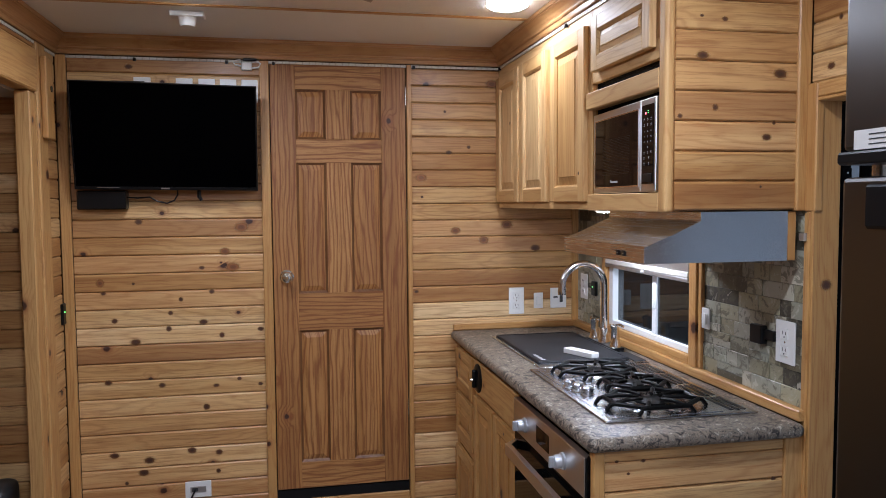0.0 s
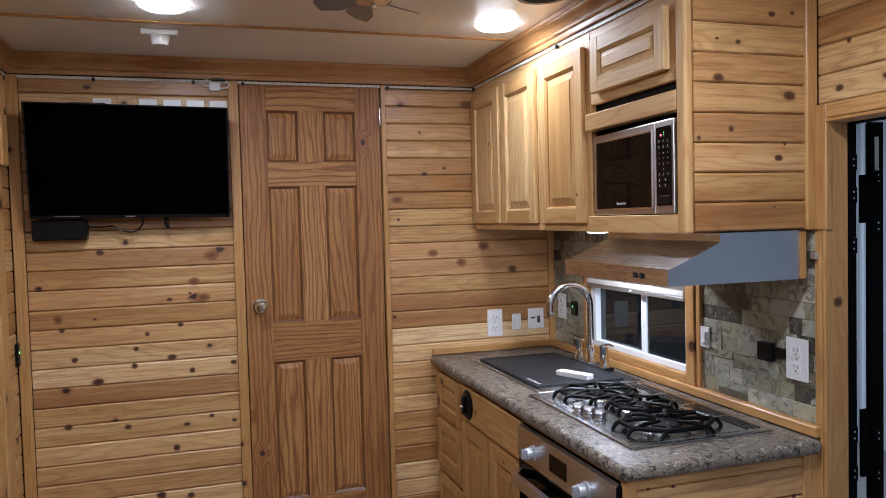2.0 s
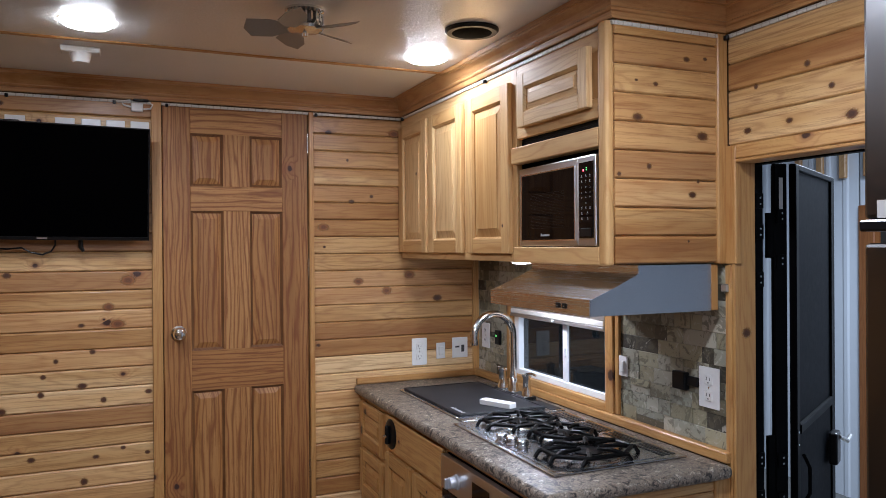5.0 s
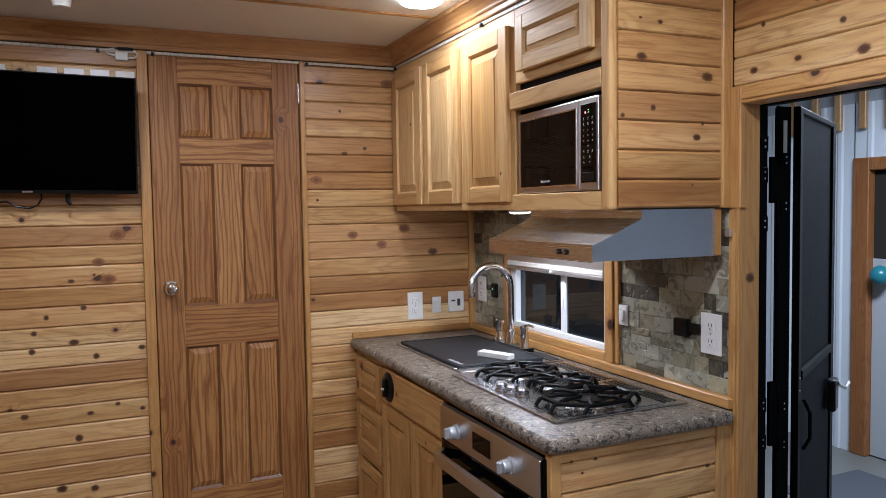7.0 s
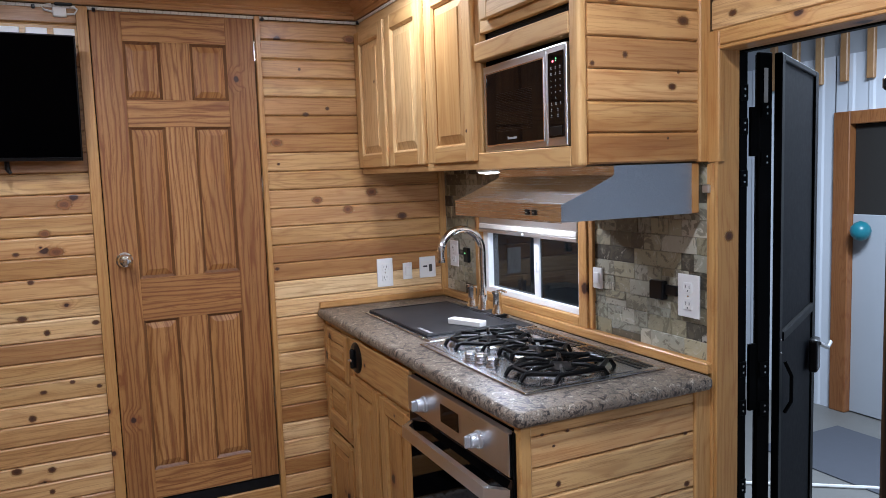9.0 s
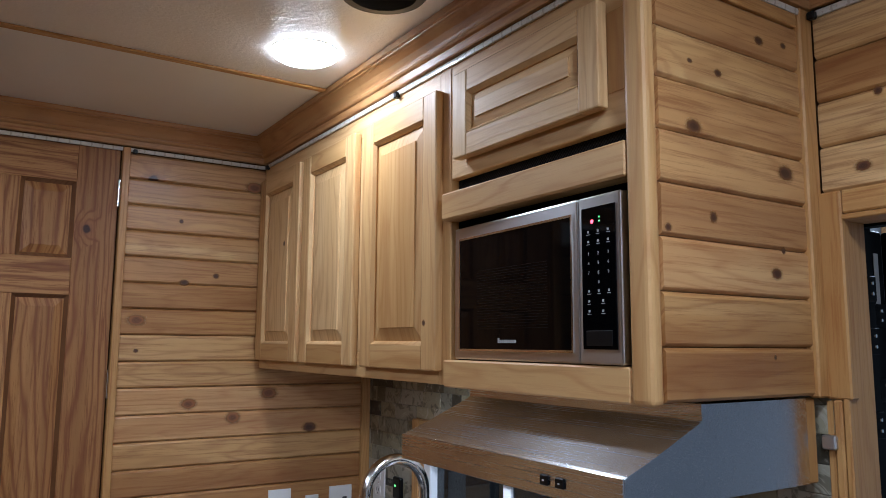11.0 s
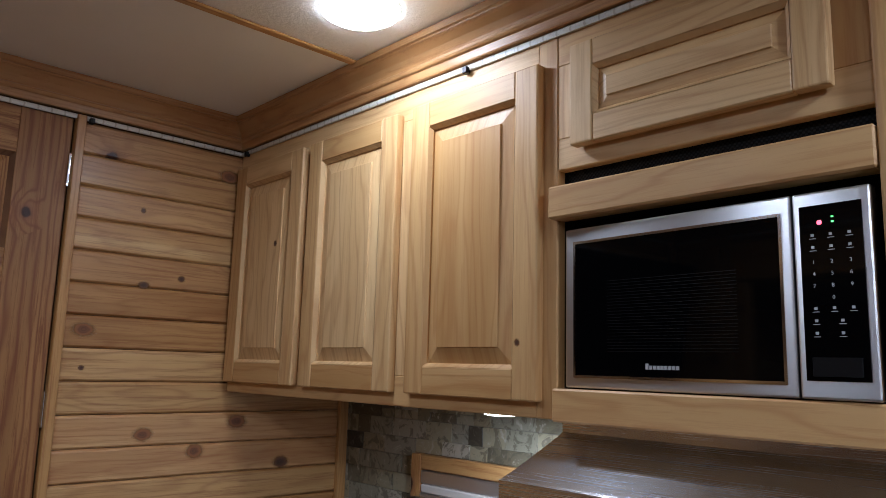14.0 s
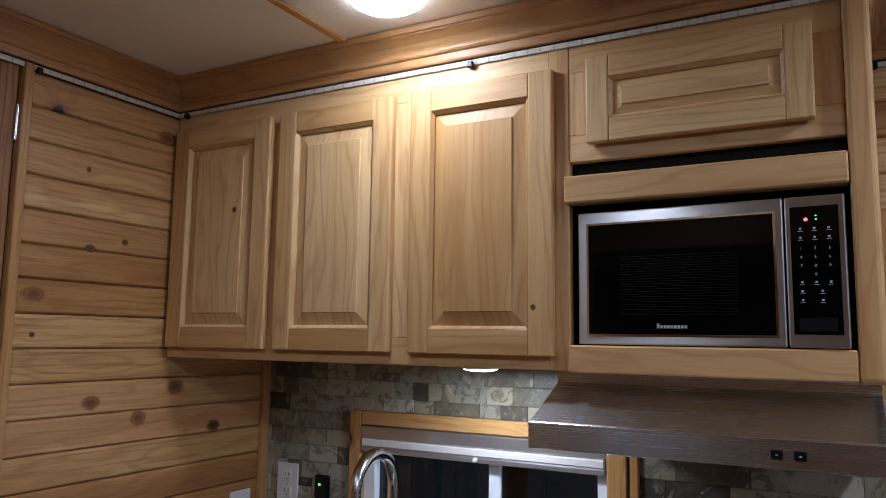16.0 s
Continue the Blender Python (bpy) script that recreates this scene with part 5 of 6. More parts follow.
part("hub", lathe(B(), [(0.05, 0.049), (0.055, 0.053), (0.05, 0.06), (0.024, 0.064), (0.008, 0.068), (0.006, 0.078)], (0, 0, 0), 2, 28, -1), nickel, fan, smooth=True)
blade_mat = plain("fan_blade_metal", (0.30, 0.27, 0.23), 0.38, 0.3, 0.1)
for k in range(5):
    a = 2 * math.pi / 5 * k + 0.5
    bm = B()
    pts = [(0.045, -0.018), (0.09, -0.042), (0.15, -0.046), (0.172, -0.014), (0.165, 0.026), (0.10, 0.03), (0.045, 0.018)]
    prism(bm, pts, 2, -0.001, 0.001)
    bmesh.ops.rotate(bm, verts=bm.verts[:], cent=(0, 0, 0), matrix=Matrix.Rotation(radians(24), 3, "X"))
    bmesh.ops.rotate(bm, verts=bm.verts[:], cent=(0, 0, 0), matrix=Matrix.Rotation(a, 3, "Z"))
    bmesh.ops.translate(bm, verts=bm.verts[:], vec=(0, 0, -0.056))
    part("blade", bm, blade_mat, fan, "grey-beige metal blade")

# ---------- floor things ----------
rug = thing("rug", "grey woven cotton rug with white fringes on the floor", "rug", at=(0.335, 3.66, 0.0), rz=radians(3.2))
bm = B()
nx, ny = 24, 30
RW, RL = 0.70, 0.93
grid = [[bm.verts.new((RW * (i / nx - 0.5) + 0.0015 * math.sin(j * 2.3) * (i in (0, nx)), RL * (j / ny - 0.5), 0.006 + 0.0025 * noise.noise((i * 0.35, j * 0.3, 0)))) for j in range(ny + 1)] for i in range(nx + 1)]
for i in range(nx):
    for j in range(ny):
        bm.faces.new((grid[i][j], grid[i + 1][j], grid[i + 1][j + 1], grid[i][j + 1]))
ext = bmesh.ops.extrude_face_region(bm, geom=bm.faces[:])
for v in ext["geom"]:
    if isinstance(v, bmesh.types.BMVert):
        v.co.z -= 0.0055
part("cloth", bm, rug_mat, rug, smooth=True)
rng = random.Random(11)
for s in (-1, 1):
    bm = B()
    y = s * RL / 2
    for k in range(58):
        x = RW * ((k + 0.5) / 58 - 0.5)
        lean, ln = rng.uniform(-0.022, 0.022), rng.uniform(0.035, 0.06)
        tube(bm, [(x, y - s * 0.003, 0.006), (x, y + s * 0.005, 0.0075)], [0.0016, 0.0035], 5)
        for j in range(6):
            dx = lean + rng.uniform(-0.012, 0.012)
            le = ln * rng.uniform(0.75, 1.0)
            tube(bm, [(x, y + s * 0.005, 0.007), (x + dx * 0.5, y + s * le * 0.5, 0.006 + rng.uniform(0, 0.004)), (x + dx, y + s * le, 0.003)], [0.0024, 0.0021, 0.0012], 4)
    part("fringe", bm, fringe_mat, rug, "pale cotton fringe")

for x, y in ((-0.362, 3.978), (-0.362, 3.365)):
    hd = thing("floor_hatch", "round dark grey access hatch set in the floor", "hatch", "floor hatches", at=(x, y, 0.0))
    part("ring", lathe(B(), [(0.2, 0), (0.2, 0.004), (0.192, 0.006), (0.168, 0.006), (0.166, 0.002)], (0, 0, 0), 2, 56), hatch_grey, hd, smooth=True)
    lid = part("lid", lathe(B(), [(0.164, 0), (0.164, 0.006), (0.158, 0.008), (0.03, 0.009)], (0, 0, 0), 2, 56), hatch_grey, hd, smooth=True)
    bm = B()
    prism(bm, [(-0.05, -0.012), (0.0, -0.02), (0.05, -0.006), (0.05, 0.01), (0.0, 0.012), (-0.05, 0.006)], 2, 0.0092, 0.012)
    prism(bm, [(0.004, -0.035), (0.03, -0.03), (0.012, 0.03), (-0.006, 0.03)], 2, 0.0092, 0.0125)
    part("grip", bm, black_plastic, lid, "black turning grip")
    for k in range(8):
        a = 2 * math.pi * (k + 0.4) / 8
        part("screw", lathe(B(), [(0.0065, 0), (0.005, 0.0025)], (0.18 * math.cos(a), 0.18 * math.sin(a), 0.006), 2, 10), chrome, hd, "bright screw")
cable = thing("wall_cable", "thin black cable with a white connector hanging to the floor", "cable")
part("cord", tube(B(), [(-0.35, 4.19, 0.288), (-0.365, 4.165, 0.26), (-0.385, 4.155, 0.2), (-0.39, 4.15, 0.14), (-0.385, 4.14, 0.09), (-0.375, 4.12, 0.05), (-0.35, 4.1, 0.018)], 0.004, 8), black_plastic, cable, smooth=True)
part("connector", box(B(), -0.397, -0.378, 4.138, 4.156, 0.08, 0.115, 0.003), white_plastic, cable, "white connector")

# sofa in the slide-out
sofa = thing("sofa", "dark leather sofa in the slide-out", "sofa")
part("base", box(B(), -1.9, -1.02, 1.2, 3.98, 0.02, 0.3, 0.02, 2), leather, sofa)
part("seat_cushion", box(B(), -1.72, -1.0, 1.36, 3.83, 0.3, 0.44, 0.035, 3), leather, sofa, smooth=True)
part("armrest", box(B(), -1.9, -1.0, 3.83, 4.02, 0.3, 0.475, 0.04, 3), leather, sofa, smooth=True)
part("backrest", box(B(), -1.92, -1.68, 1.36, 3.83, 0.3, 0.85, 0.05, 3), leather, sofa, smooth=True)

# ---------- fridge ----------
fr = thing("refrigerator", "dark stainless refrigerator with a freezer door above", "refrigerator")
FRX, FRY0, FRY1 = 0.79, 0.95, 1.605
part("body", box(B(), FRX + 0.055, XR - 0.002, FRY0, FRY1, 0.0, 2.12, 0.004), fridge_paint, fr)
fz = part("freezer_door", box(B(), FRX, FRX + 0.05, FRY0, FRY1 + 0.002, 1.627, 2.1, 0.006, 2), steel_dark, fr, "dark steel freezer door")
fd = part("fridge_door", box(B(), FRX, FRX + 0.05, FRY0, FRY1 + 0.002, 0.08, 1.594, 0.006, 2), steel_dark, fr, "dark steel fridge door")
part("grip_trim", box(B(), FRX - 0.006, FRX + 0.05, FRY0, FRY1 + 0.006, 1.610, 1.626, 0.003), black_plastic, fz, "black lower trim")
part("latch", box(B(), FRX - 0.008, FRX + 0.03, 1.45, 1.56, 1.53, 1.585, 0.004), black_plastic, fd, "black recessed handle")
for y in (1.53, 1.57):
    part("hinge_pin", lathe(B(), [(0.006, 0), (0.006, 0.014)], (FRX + 0.02, y, 1.595), 2, 10), nickel, fd)
note = part("note", box(B(), FRX - 0.002, FRX - 0.0005, 1.46, 1.585, 1.628, 1.652), paper, fz, "white paper label with printed lines")
bm = B()
for k in range(3):
    box(bm, FRX - 0.0026, FRX - 0.002, 1.48, 1.56, 1.633 + k * 0.006, 1.6345 + k * 0.006)
part("print", bm, ink, note)

# ---------- entry door ----------
solid("entry_casing", box(B(), XR - 0.006, XR + 0.0115, 2.5415, 2.557, 0.0, 1.535, 0.003), trim_z, "upright cedar strip beside the entry", "trim", kind="structure")
solid("entry_casing", box(B(), XR - 0.012, XR + 0.0115, 2.5265, 2.541, 0, 1.535, 0.003), trim_z, "cedar edge strip of the entry opening", "trim", kind="structure")
solid("entry_casing", box(B(), XR - 0.012, XR + 0.0115, 2.508, 2.5505, 1.536, EZ1 + 0.037, 0.003), trim_z, "upper cedar edge strip of the entry opening", "trim", kind="structure")
solid("entry_jamb", box(B(), XR - 0.010, XR + 0.07, EY1 - 0.012, EY1 - 0.001, 0, EZ1, 0.002), trim_z, "cedar jamb of the entry opening", "trim", kind="structure")
solid("entry_casing", box(B(), XR - 0.012, XR + 0.0115, EY0, 2.5075, EZ1 - 0.002, EZ1 + 0.037, 0.003), trim_y, "cedar head strip of the entry opening", "trim", kind="structure")
solid("entry_head", box(B(), XR - 0.010, XR + 0.07, EY0, EY1 - 0.013, EZ1 - 0.012, EZ1 - 0.003, 0.002), trim_y, "cedar head board of the entry opening", "trim", kind="structure")
solid("threshold", box(B(), XR - 0.03, XR + 0.1, EY0, EY1 - 0.013, -0.005, 0.012, 0.002), alum, "pale metal entry threshold", "threshold", kind="structure")
jamb = thing("entry_frame", "black metal entry door frame with hinges", "door frame", kind="structure")
part("jamb", box(B(), XR + 0.071, XR + 0.112, EY1 - 0.001, EY1 + 0.05, -0.04, EZ1, 0.002), black_metal, jamb)
part("head", box(B(), XR + 0.071, XR + 0.1, EY0, EY1 - 0.001, EZ1 - 0.016, EZ1 + 0.03, 0.002), black_metal, jamb)


def strap_hinges(parent, x, y, zs, w):
    for z in zs:
        h = part("hinge", box(B(), x - w, x + w, y - 0.004, y, z - 0.022, z + 0.022, 0.001), black_metal, parent)
        for dz in (-0.009, 0.009):
            part("bolt", lathe(B(), [(0.0035, 0), (0.003, 0.002)], (x, y - 0.004, z + dz), 1, 10, -1), chrome, h, "bright bolt")


strap_hinges(jamb, XR + 0.096, EY1 - 0.001, (1.72, 1.63, 1.49, 0.96, 0.85, 0.62, 0.5, 0.36, 0.16), 0.014)
ed = thing("entry_door", "black metal trailer entry door standing open outside", "door", at=(1.706, 2.597, 0.0), rz=radians(41))
edge = part("edge", box(B(), 0.0, 0.054, 0.0, 0.014, -0.075, 1.845, 0.003), black_metal, ed)
edge.rotation_euler = (0, 0, radians(-41))
part("slab", box(B(), 0.045, 0.68, -0.010, 0.012, -0.075, 1.845, 0.004), black_metal, ed)
bm = B()
box(bm, -0.028, 0.0, 0.002, 0.012, 1.55, 1.69)
box(bm, -0.028, 0.0, 0.002, 0.012, 0.80, 1.0)
box(bm, -0.028, 0.0, 0.002, 0.012, 0.16, 0.36)
part("hinge_knuckle", bm, black_metal, edge)
strap_hinges(edge, 0.027, 0.0, (1.68, 1.54, 0.92, 0.80, 0.34, 0.22), 0.02)
part("marker", box(B(), 0.018, 0.034, -0.0015, 0.0, 1.70, 1.80, 0.0005), paper, edge, "pale sticker")
sdoor = thing("screen_door", "black-framed screen door with a dark panel standing open", "door", at=(1.785, 2.585, 0.0), rz=radians(29.5))
SW = 0.65
part("stile", box(B(), 0.0, 0.042, 0.0, 0.022, -0.075, 1.845, 0.003), black_metal, sdoor)
part("stile", box(B(), SW - 0.06, SW, 0.0, 0.022, -0.075, 1.845, 0.003), black_metal, sdoor)
part("rail", box(B(), 0.042, SW - 0.06, 0.0, 0.022, 1.825, 1.845, 0.003), black_metal, sdoor)
part("rail", box(B(), 0.042, SW - 0.06, -0.004, 0.022, 0.99, 1.02, 0.003), black_metal, sdoor)
part("rail", box(B(), 0.042, SW - 0.06, -0.004, 0.022, 0.135, 0.158, 0.003), black_metal, sdoor)
part("rail", box(B(), 0.042, SW - 0.06, 0.0, 0.022, -0.075, -0.045, 0.003), black_metal, sdoor)
part("screen", box(B(), 0.042, SW - 0.06, 0.008, 0.012, 1.02, 1.825), screen_dark, sdoor, "dark insect screen")
part("lower_panel", box(B(), 0.042, SW - 0.06, 0.006, 0.014, 0.158, 0.99), screen_dark, sdoor, "dark lower panel")
kp = part("kick_panel", box(B(), 0.042, SW - 0.06, 0.004, 0.014, -0.045, 0.135), black_metal, sdoor)
slat_mesh = finish("louvre", box(B(), 0.07, SW - 0.09, 0.0015, 0.004, 0.0, 0.006, 0.001), black_metal)
for k in range(11):
    piece("louvre", slat_mesh, kp, (0, 0, -0.03 + k * 0.014))
lk = part("latch", box(B(), SW - 0.14, SW - 0.07, -0.03, 0.0, 0.78, 0.90, 0.008, 2), black_plastic, sdoor, "black latch")
part("latch_lever", tube(B(), [(SW - 0.10, -0.03, 0.88), (SW - 0.06, -0.05, 0.86), (SW + 0.01, -0.05, 0.865)], 0.008, 8), alum, lk)
part("pull", tube(B(), [(0.075, -0.002, 0.92), (0.07, -0.022, 0.88), (0.07, -0.022, 0.80), (0.075, -0.002, 0.76)], 0.006, 8), black_metal, sdoor)
for z in (1.0, 0.14, 0.96):
    part("bolt", lathe(B(), [(0.0035, 0), (0.003, 0.002)], (0.02, 0.0, z), 1, 10, -1), chrome, sdoor, "bright bolt")

# ---------- garage ----------
GZ, GX = -0.5, 5.35
solid("ground", box(B(), 1.6, 60.0, -40.0, 60.0, GZ - 0.1, GZ), concrete, "smooth grey concrete garage floor", "floor", kind="structure")
solid("ground_under", box(B(), -40.0, 1.6, -40.0, 60.0, GZ - 0.1, GZ), concrete, "concrete floor under the trailer", "floor", kind="structure")
garage_wall = thing("wall_garage", "white corrugated sheet-metal garage wall", "wall", kind="structure")
GD0, GD1, GDZ = 3.98, 4.93, 1.8


def corrugated(y0, y1, z0, z1):
    bm = B()
    pts = []
    y = y0
    k = 0
    step = (0.10, 0.018, 0.03, 0.018)
    pts.append((GX, y))
    while y < y1:
        for s, o in zip(step, (0.0, -0.009, -0.009, 0.0)):
            y = min(y + s, y1)
            pts.append((GX + o, y))
    pts += [(GX + 0.05, y1), (GX + 0.05, y0)]
    return prism(bm, pts, 2, z0, z1)


part("sheet", corrugated(GD1 + 0.14, 7.5, GZ, 2.34), garage_white, garage_wall)
part("sheet", corrugated(-1.5, GD1 + 0.14, GDZ + 0.1, 2.34), garage_white, garage_wall)
part("upper_wall", box(B(), GX + 0.03, GX + 0.08, -1.5, 7.5, 2.34, 3.0), garage_grey, garage_wall)
part("sheet", corrugated(-1.5, GD0 - 0.14, GZ, GDZ + 0.1), garage_white, garage_wall)
for y in [4.07 + 0.219 * k for k in range(8)]:
    solid("joist_stub", box(B(), GX - 0.055, GX - 0.019, y, y + 0.062, 2.13, 2.55, 0.006), fir_y, "pale wooden joist end on the garage wall", "joist", "joist ends")
gd = thing("door_garage", "brown wood-cased doorway in the garage wall", "door", kind="structure")
part("casing", box(B(), GX - 0.03, GX + 0.05, GD1, GD1 + 0.14, GZ, GDZ + 0.1, 0.006), fir_z, gd)
part("casing", box(B(), GX - 0.03, GX + 0.05, GD0 - 0.14, GD0, GZ, GDZ + 0.1, 0.006), fir_z, gd)
part("casing", box(B(), GX - 0.028, GX + 0.05, GD0, GD1, GDZ, GDZ + 0.1, 0.006), fir_z, gd)
part("leaf", box(B(), GX + 0.03, GX + 0.07, GD0, GD1, GZ + 0.01, 1.1, 0.004), garage_grey, gd)
part("leaf_glass", box(B(), GX + 0.04, GX + 0.06, GD0, GD1, 1.1, GDZ, 0.004), dark_void, gd)
ball = solid("teal_ball", lathe(B(), [(0.008, -0.076), (0.042, -0.063), (0.067, -0.034), (0.076, 0.0), (0.067, 0.034), (0.042, 0.063), (0.008, 0.076)], (GX - 0.06, 4.80, 0.98), 2, 24), teal, "round teal ornament on the garage door", "ornament", smooth=True)
solid("floor_mat", box(B(), 4.15, 5.0, 3.6, 4.75, GZ, GZ + 0.01, 0.003), mat_grey, "dark grey mat on the concrete", "mat")
bmat = thing("doormat", "pale blue mat with small black prints", "mat")
part("mat", box(B(), 2.05, 2.66, 2.2, 2.93, GZ, GZ + 0.008, 0.003), mat_blue, bmat)
rng = random.Random(3)
bm = B()
for k in range(26):
    x, y = rng.uniform(2.1, 2.58), rng.uniform(2.25, 2.87)
    box(bm, x, x + 0.05, y, y + 0.014, GZ + 0.008, GZ + 0.0085)
    box(bm, x + 0.01, x + 0.025, y - 0.012, y + 0.03, GZ + 0.008, GZ + 0.0085)
tagged(part("print", bm, ink, bmat, "small black prints"), kind="stuff")
bt = thing("spray_bottle", "clear bottle with a black band and white top on the concrete", "bottle", at=(2.98, 3.02, GZ))
part("bottle", lathe(B(), [(0.07, 0), (0.072, 0.02), (0.07, 0.2), (0.06, 0.22)], (0, 0, 0), 2, 24), white_plastic, bt, smooth=True)
part("band", lathe(B(), [(0.0735, 0), (0.0735, 0.11)], (0, 0, 0.20), 2, 24), black_plastic, bt, "black band", True)
part("cap", lathe(B(), [(0.07, 0), (0.066, 0.05), (0.04, 0.09), (0.015, 0.1)], (0, 0, 0.31), 2, 24), white_plastic, bt, smooth=True)
solid("hose", tube(B(), [(3.2, 4.6, GZ + 0.012), (3.8, 4.2, GZ + 0.012), (4.2, 3.9, GZ + 0.012), (4.6, 3.3, GZ + 0.012)], 0.012, 8), paper, "pale hose lying on the concrete", "hose", smooth=True)
for nm, b in (("wall_garage_side", (1.6, 5.5, 7.5, 7.6, GZ, 3.0)), ("wall_garage_far", (1.6, 5.5, -1.6, -1.5, GZ, 3.0)), ("ceiling_garage", (1.6, 5.5, -1.5, 7.6, 2.95, 3.0))):
    solid(nm, box(B(), *b), garage_white, "plain white garage enclosure", "wall", kind="structure")
gl = thing("garage_lamp", "white tube lamp on the garage ceiling", "lamp", at=(3.8, 3.2, 2.95))
part("housing", box(B(), -0.5, 0.5, -0.1, 0.1, -0.08, 0, 0.01), white_plastic, gl)

# ---------- boards last ----------
board_wall(wall_north, 0, -0.822, -0.033, YB, -1, 1.2665 - 0.0787 * 15, 0.0787, 0.105, 2.2, cedar_x, "MPPPPRRPMMRPMPMPMRMRRRMMRMR")
board_wall(wall_north, 0, 0.649, XR - 0.002, YB, -1, 1.25 - 0.0781 * 15, 0.0781, 0.105, 2.2, cedar_x, "mpmppmmmpmpppmmmpPmmmmrmrmr")
board_wall(wall_west, 1, 4.032, YB - 0.019, XL, 1, 1.27 - 0.0808 * 15, 0.0808, 0.0, 2.2, cedar_y)
board_wall(wall_west, 1, 0.2, 3.92, XL, 1, 2.171, 0.05, 2.171, 2.2, cedar_y)
board_wall(wall_east, 1, YS + 0.01, 2.5435, XR, -1, 1.957 - 0.079, 0.079, EZ1 + 0.038, 2.2, cedar_y)
board_wall(slide_end, 0, -1.97, XL - 0.061, 4.062, -1, 0.03, 0.0793, 0.0, 2.0, cedar_x, "MPMPMMPMR")


def knot_mesh(mat, normal):
    """A flat round inlay of unit radius, set across x or y."""
    bm = B()
    ring = [(math.cos(2 * math.pi * k / 20), math.sin(2 * math.pi * k / 20)) for k in range(20)]
    bm.faces.new([bm.verts.new((0, a, b) if normal == "x" else (a, 0, b)) for a, b in ring])
    bmesh.ops.recalc_face_normals(bm, faces=bm.faces[:])
    return finish("knot", bm, mat)


KNOT = {(m, n): knot_mesh(mat, n) for m, mat in (("d", knot_dark), ("r", knot_red)) for n in "xy"}


def lay_knots(parent, normal, face, spots):
    """Knots in a boarded face: place along the wall, height, radius; the large ones are red, the small dark."""
    for u, z, r in spots:
        at = (face - 0.0005, u, z) if normal == "x" else (u, face - 0.0005, z)
        ob = piece("knot", KNOT["r" if r > 0.0205 else "d", normal], parent, at)
        wide = 1.45 + 0.35 * math.sin(u * 91 + z * 57)
        ob.scale = (1, r * wide, r * 1.15) if normal == "x" else (r * wide, 1, r * 1.15)


lay_knots(wall_north, "y", YB, [(-0.721, 1.229, 0.022), (-0.709, 1.184, 0.011), (-0.586, 1.223, 0.008), (-0.39, 1.149, 0.013), (-0.258, 1.18, 0.013), (-0.298, 1.287, 0.011), (-0.165, 1.287, 0.024), (-0.198, 1.358, 0.021), (-0.667, 1.062, 0.014), (-0.435, 1.09, 0.013), (-0.297, 1.045, 0.016), (-0.444, 1.02, 0.016), (-0.219, 0.983, 0.016), (-0.05, 1.004, 0.013), (-0.584, 0.966, 0.019), (-0.701, 0.792, 0.016), (-0.479, 0.769, 0.014), (-0.249, 0.756, 0.011), (-0.148, 0.782, 0.011), (-0.056, 0.753, 0.011)])
lay_knots(wall_north, "y", YB, [(-0.293, 0.661, 0.019), (-0.686, 0.466, 0.017), (-0.541, 0.435, 0.02), (-0.244, 0.451, 0.017), (-0.361, 0.467, 0.02), (-0.567, 0.381, 0.019), (-0.639, 0.338, 0.011), (-0.249, 0.365, 0.014), (-0.125, 1.465, 0.028), (-0.556, 1.493, 0.016), (-0.577, 2.159, 0.013)])
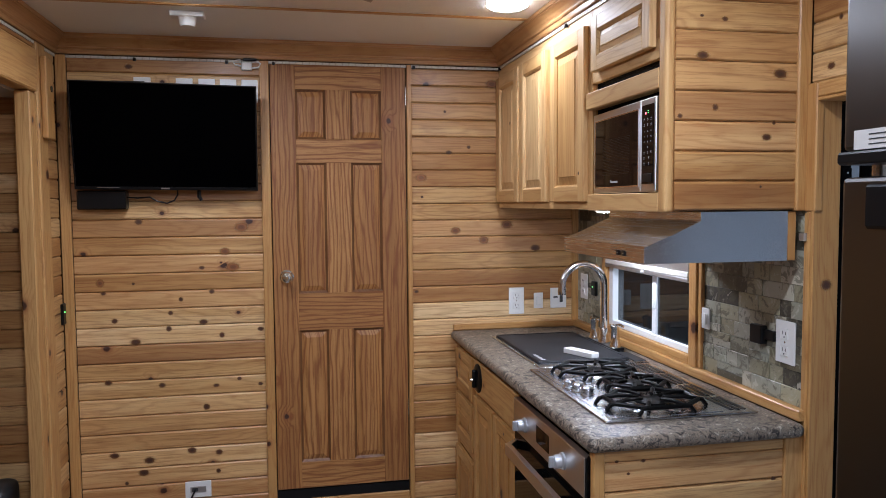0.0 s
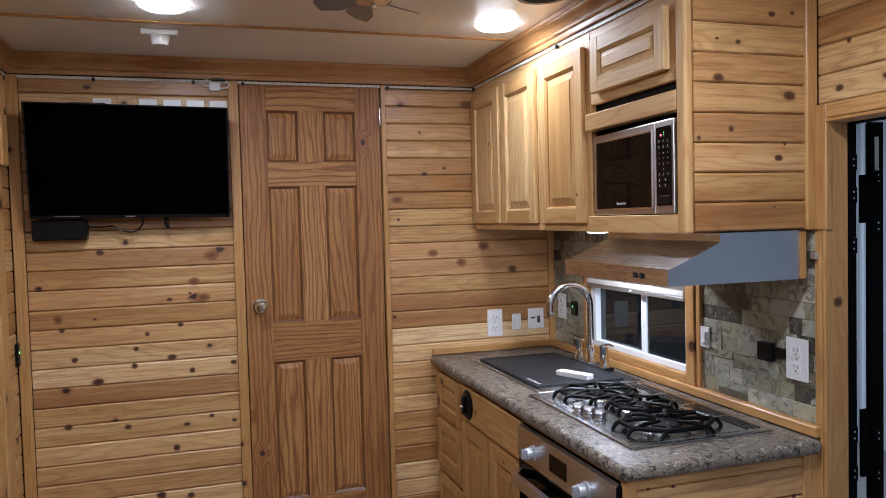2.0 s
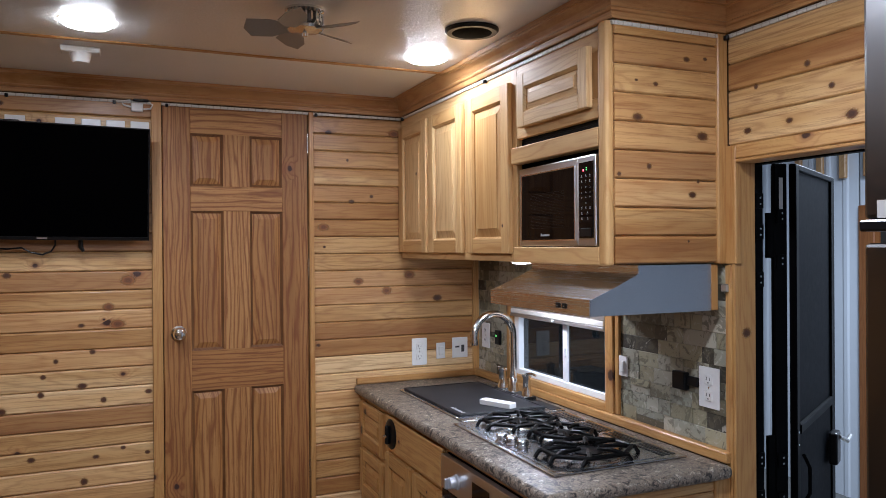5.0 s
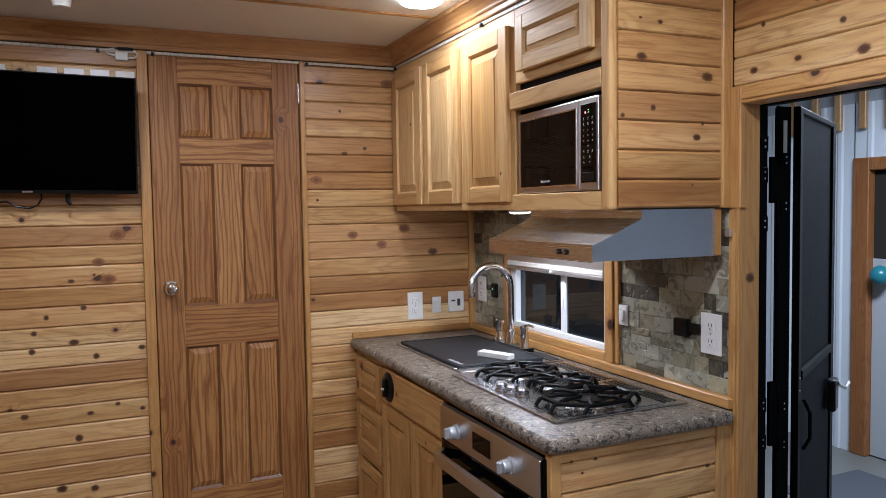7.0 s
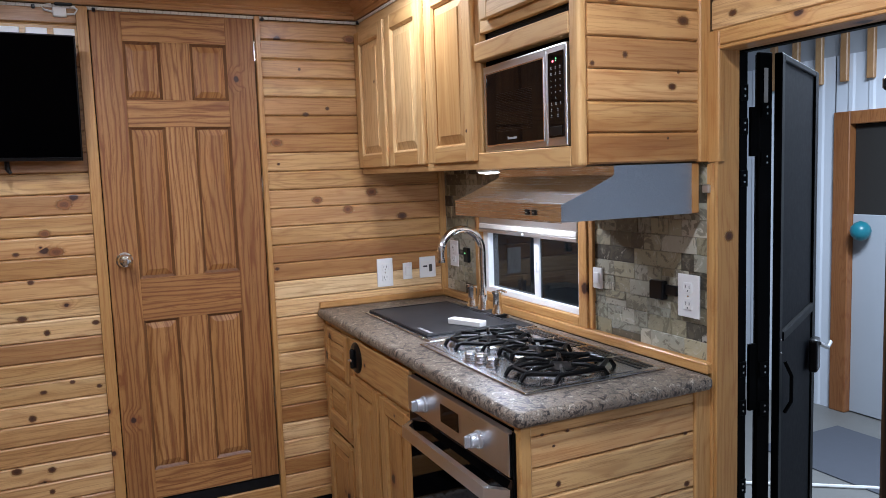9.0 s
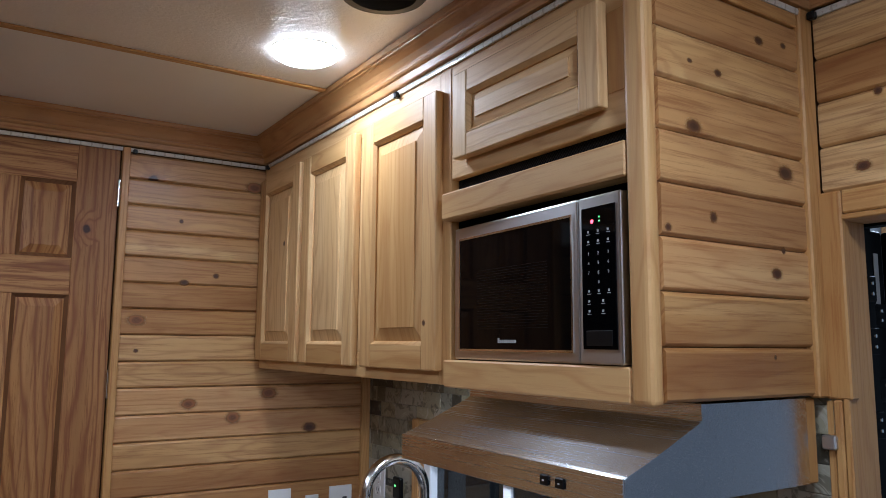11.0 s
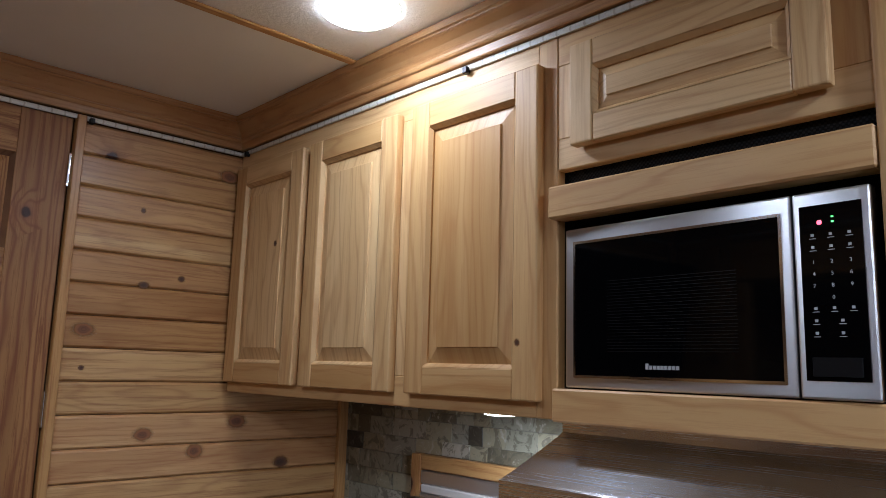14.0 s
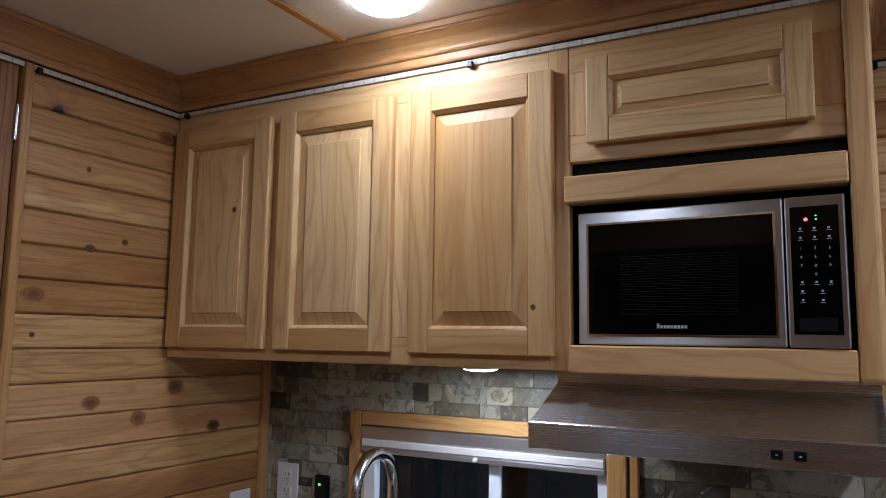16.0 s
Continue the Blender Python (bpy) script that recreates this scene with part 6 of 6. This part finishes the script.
lay_knots(wall_north, "y", YB, [(1.034, 2.124, 0.024), (0.807, 1.992, 0.009), (0.921, 1.828, 0.011), (0.825, 1.803, 0.012), (0.692, 1.685, 0.022), (0.696, 1.595, 0.008), (0.855, 1.435, 0.021), (0.993, 1.389, 0.024), (1.25, 1.346, 0.02), (1.107, 1.461, 0.023), (0.665, 1.151, 0.01)])
lay_knots(side, "y", UY0, [(1.322, 2.118, 0.01), (1.39, 2.125, 0.007), (1.147, 2.046, 0.005), (1.213, 2.04, 0.008), (1.151, 1.945, 0.015), (1.379, 1.903, 0.017), (1.189, 1.811, 0.011), (1.088, 1.787, 0.008), (1.341, 1.735, 0.012), (1.362, 1.773, 0.007), (1.326, 1.603, 0.005)])
lay_knots(wall_east, "x", XR, [(2.274, 2.057, 0.012), (2.203, 1.987, 0.011), (2.442, 2.031, 0.01), (2.473, 1.913, 0.012), (2.331, 1.92, 0.01), (2.148, 1.907, 0.016)])
lay_knots(end, "y", BY0, [(0.99, 0.885, 0.006), (0.915, 0.888, 0.005), (0.948, 0.853, 0.005), (1.375, 0.806, 0.007), (0.96, 0.753, 0.011), (1.38, 0.662, 0.011), (0.943, 0.614, 0.008), (1.385, 0.506, 0.009), (0.955, 0.427, 0.008), (1.183, 0.388, 0.007), (1.38, 0.333, 0.01), (1.322, 0.183, 0.01), (1.056, 0.281, 0.007)])
lay_knots(wall_east, "y", EY1 - 0.012, [(1.503, 1.338, 0.019)])
lay_knots(upper, "x", UX - 0.0175, [(3.962, 1.916, 0.010)])
lay_knots(upper, "x", UX - 0.02, [(3.152, 1.663, 0.008)])
rng = random.Random(21)
floor_meshes = {}
x = XL - 1.05
row = 0
while x < 1.46:
    y = YS + 0.01 - rng.uniform(0.0, 0.8)
    while y < YB:
        ln = rng.choice((0.6, 0.75, 0.9, 1.05))
        lo, hi = max(y, YS + 0.01), min(y + ln, YB - 0.001)
        if hi - lo > 0.03:
            key = round(hi - lo, 3)
            if key not in floor_meshes:
                floor_meshes[key] = finish("floor_board", box(B(), 0.0006, 0.1494, 0.0006, key - 0.0006, -0.006, 0.0, 0.0008), floor_wood)
            piece("floor_board", floor_meshes[key], floor_ob, (x, lo, 0.0))
        y += ln
    x += 0.15
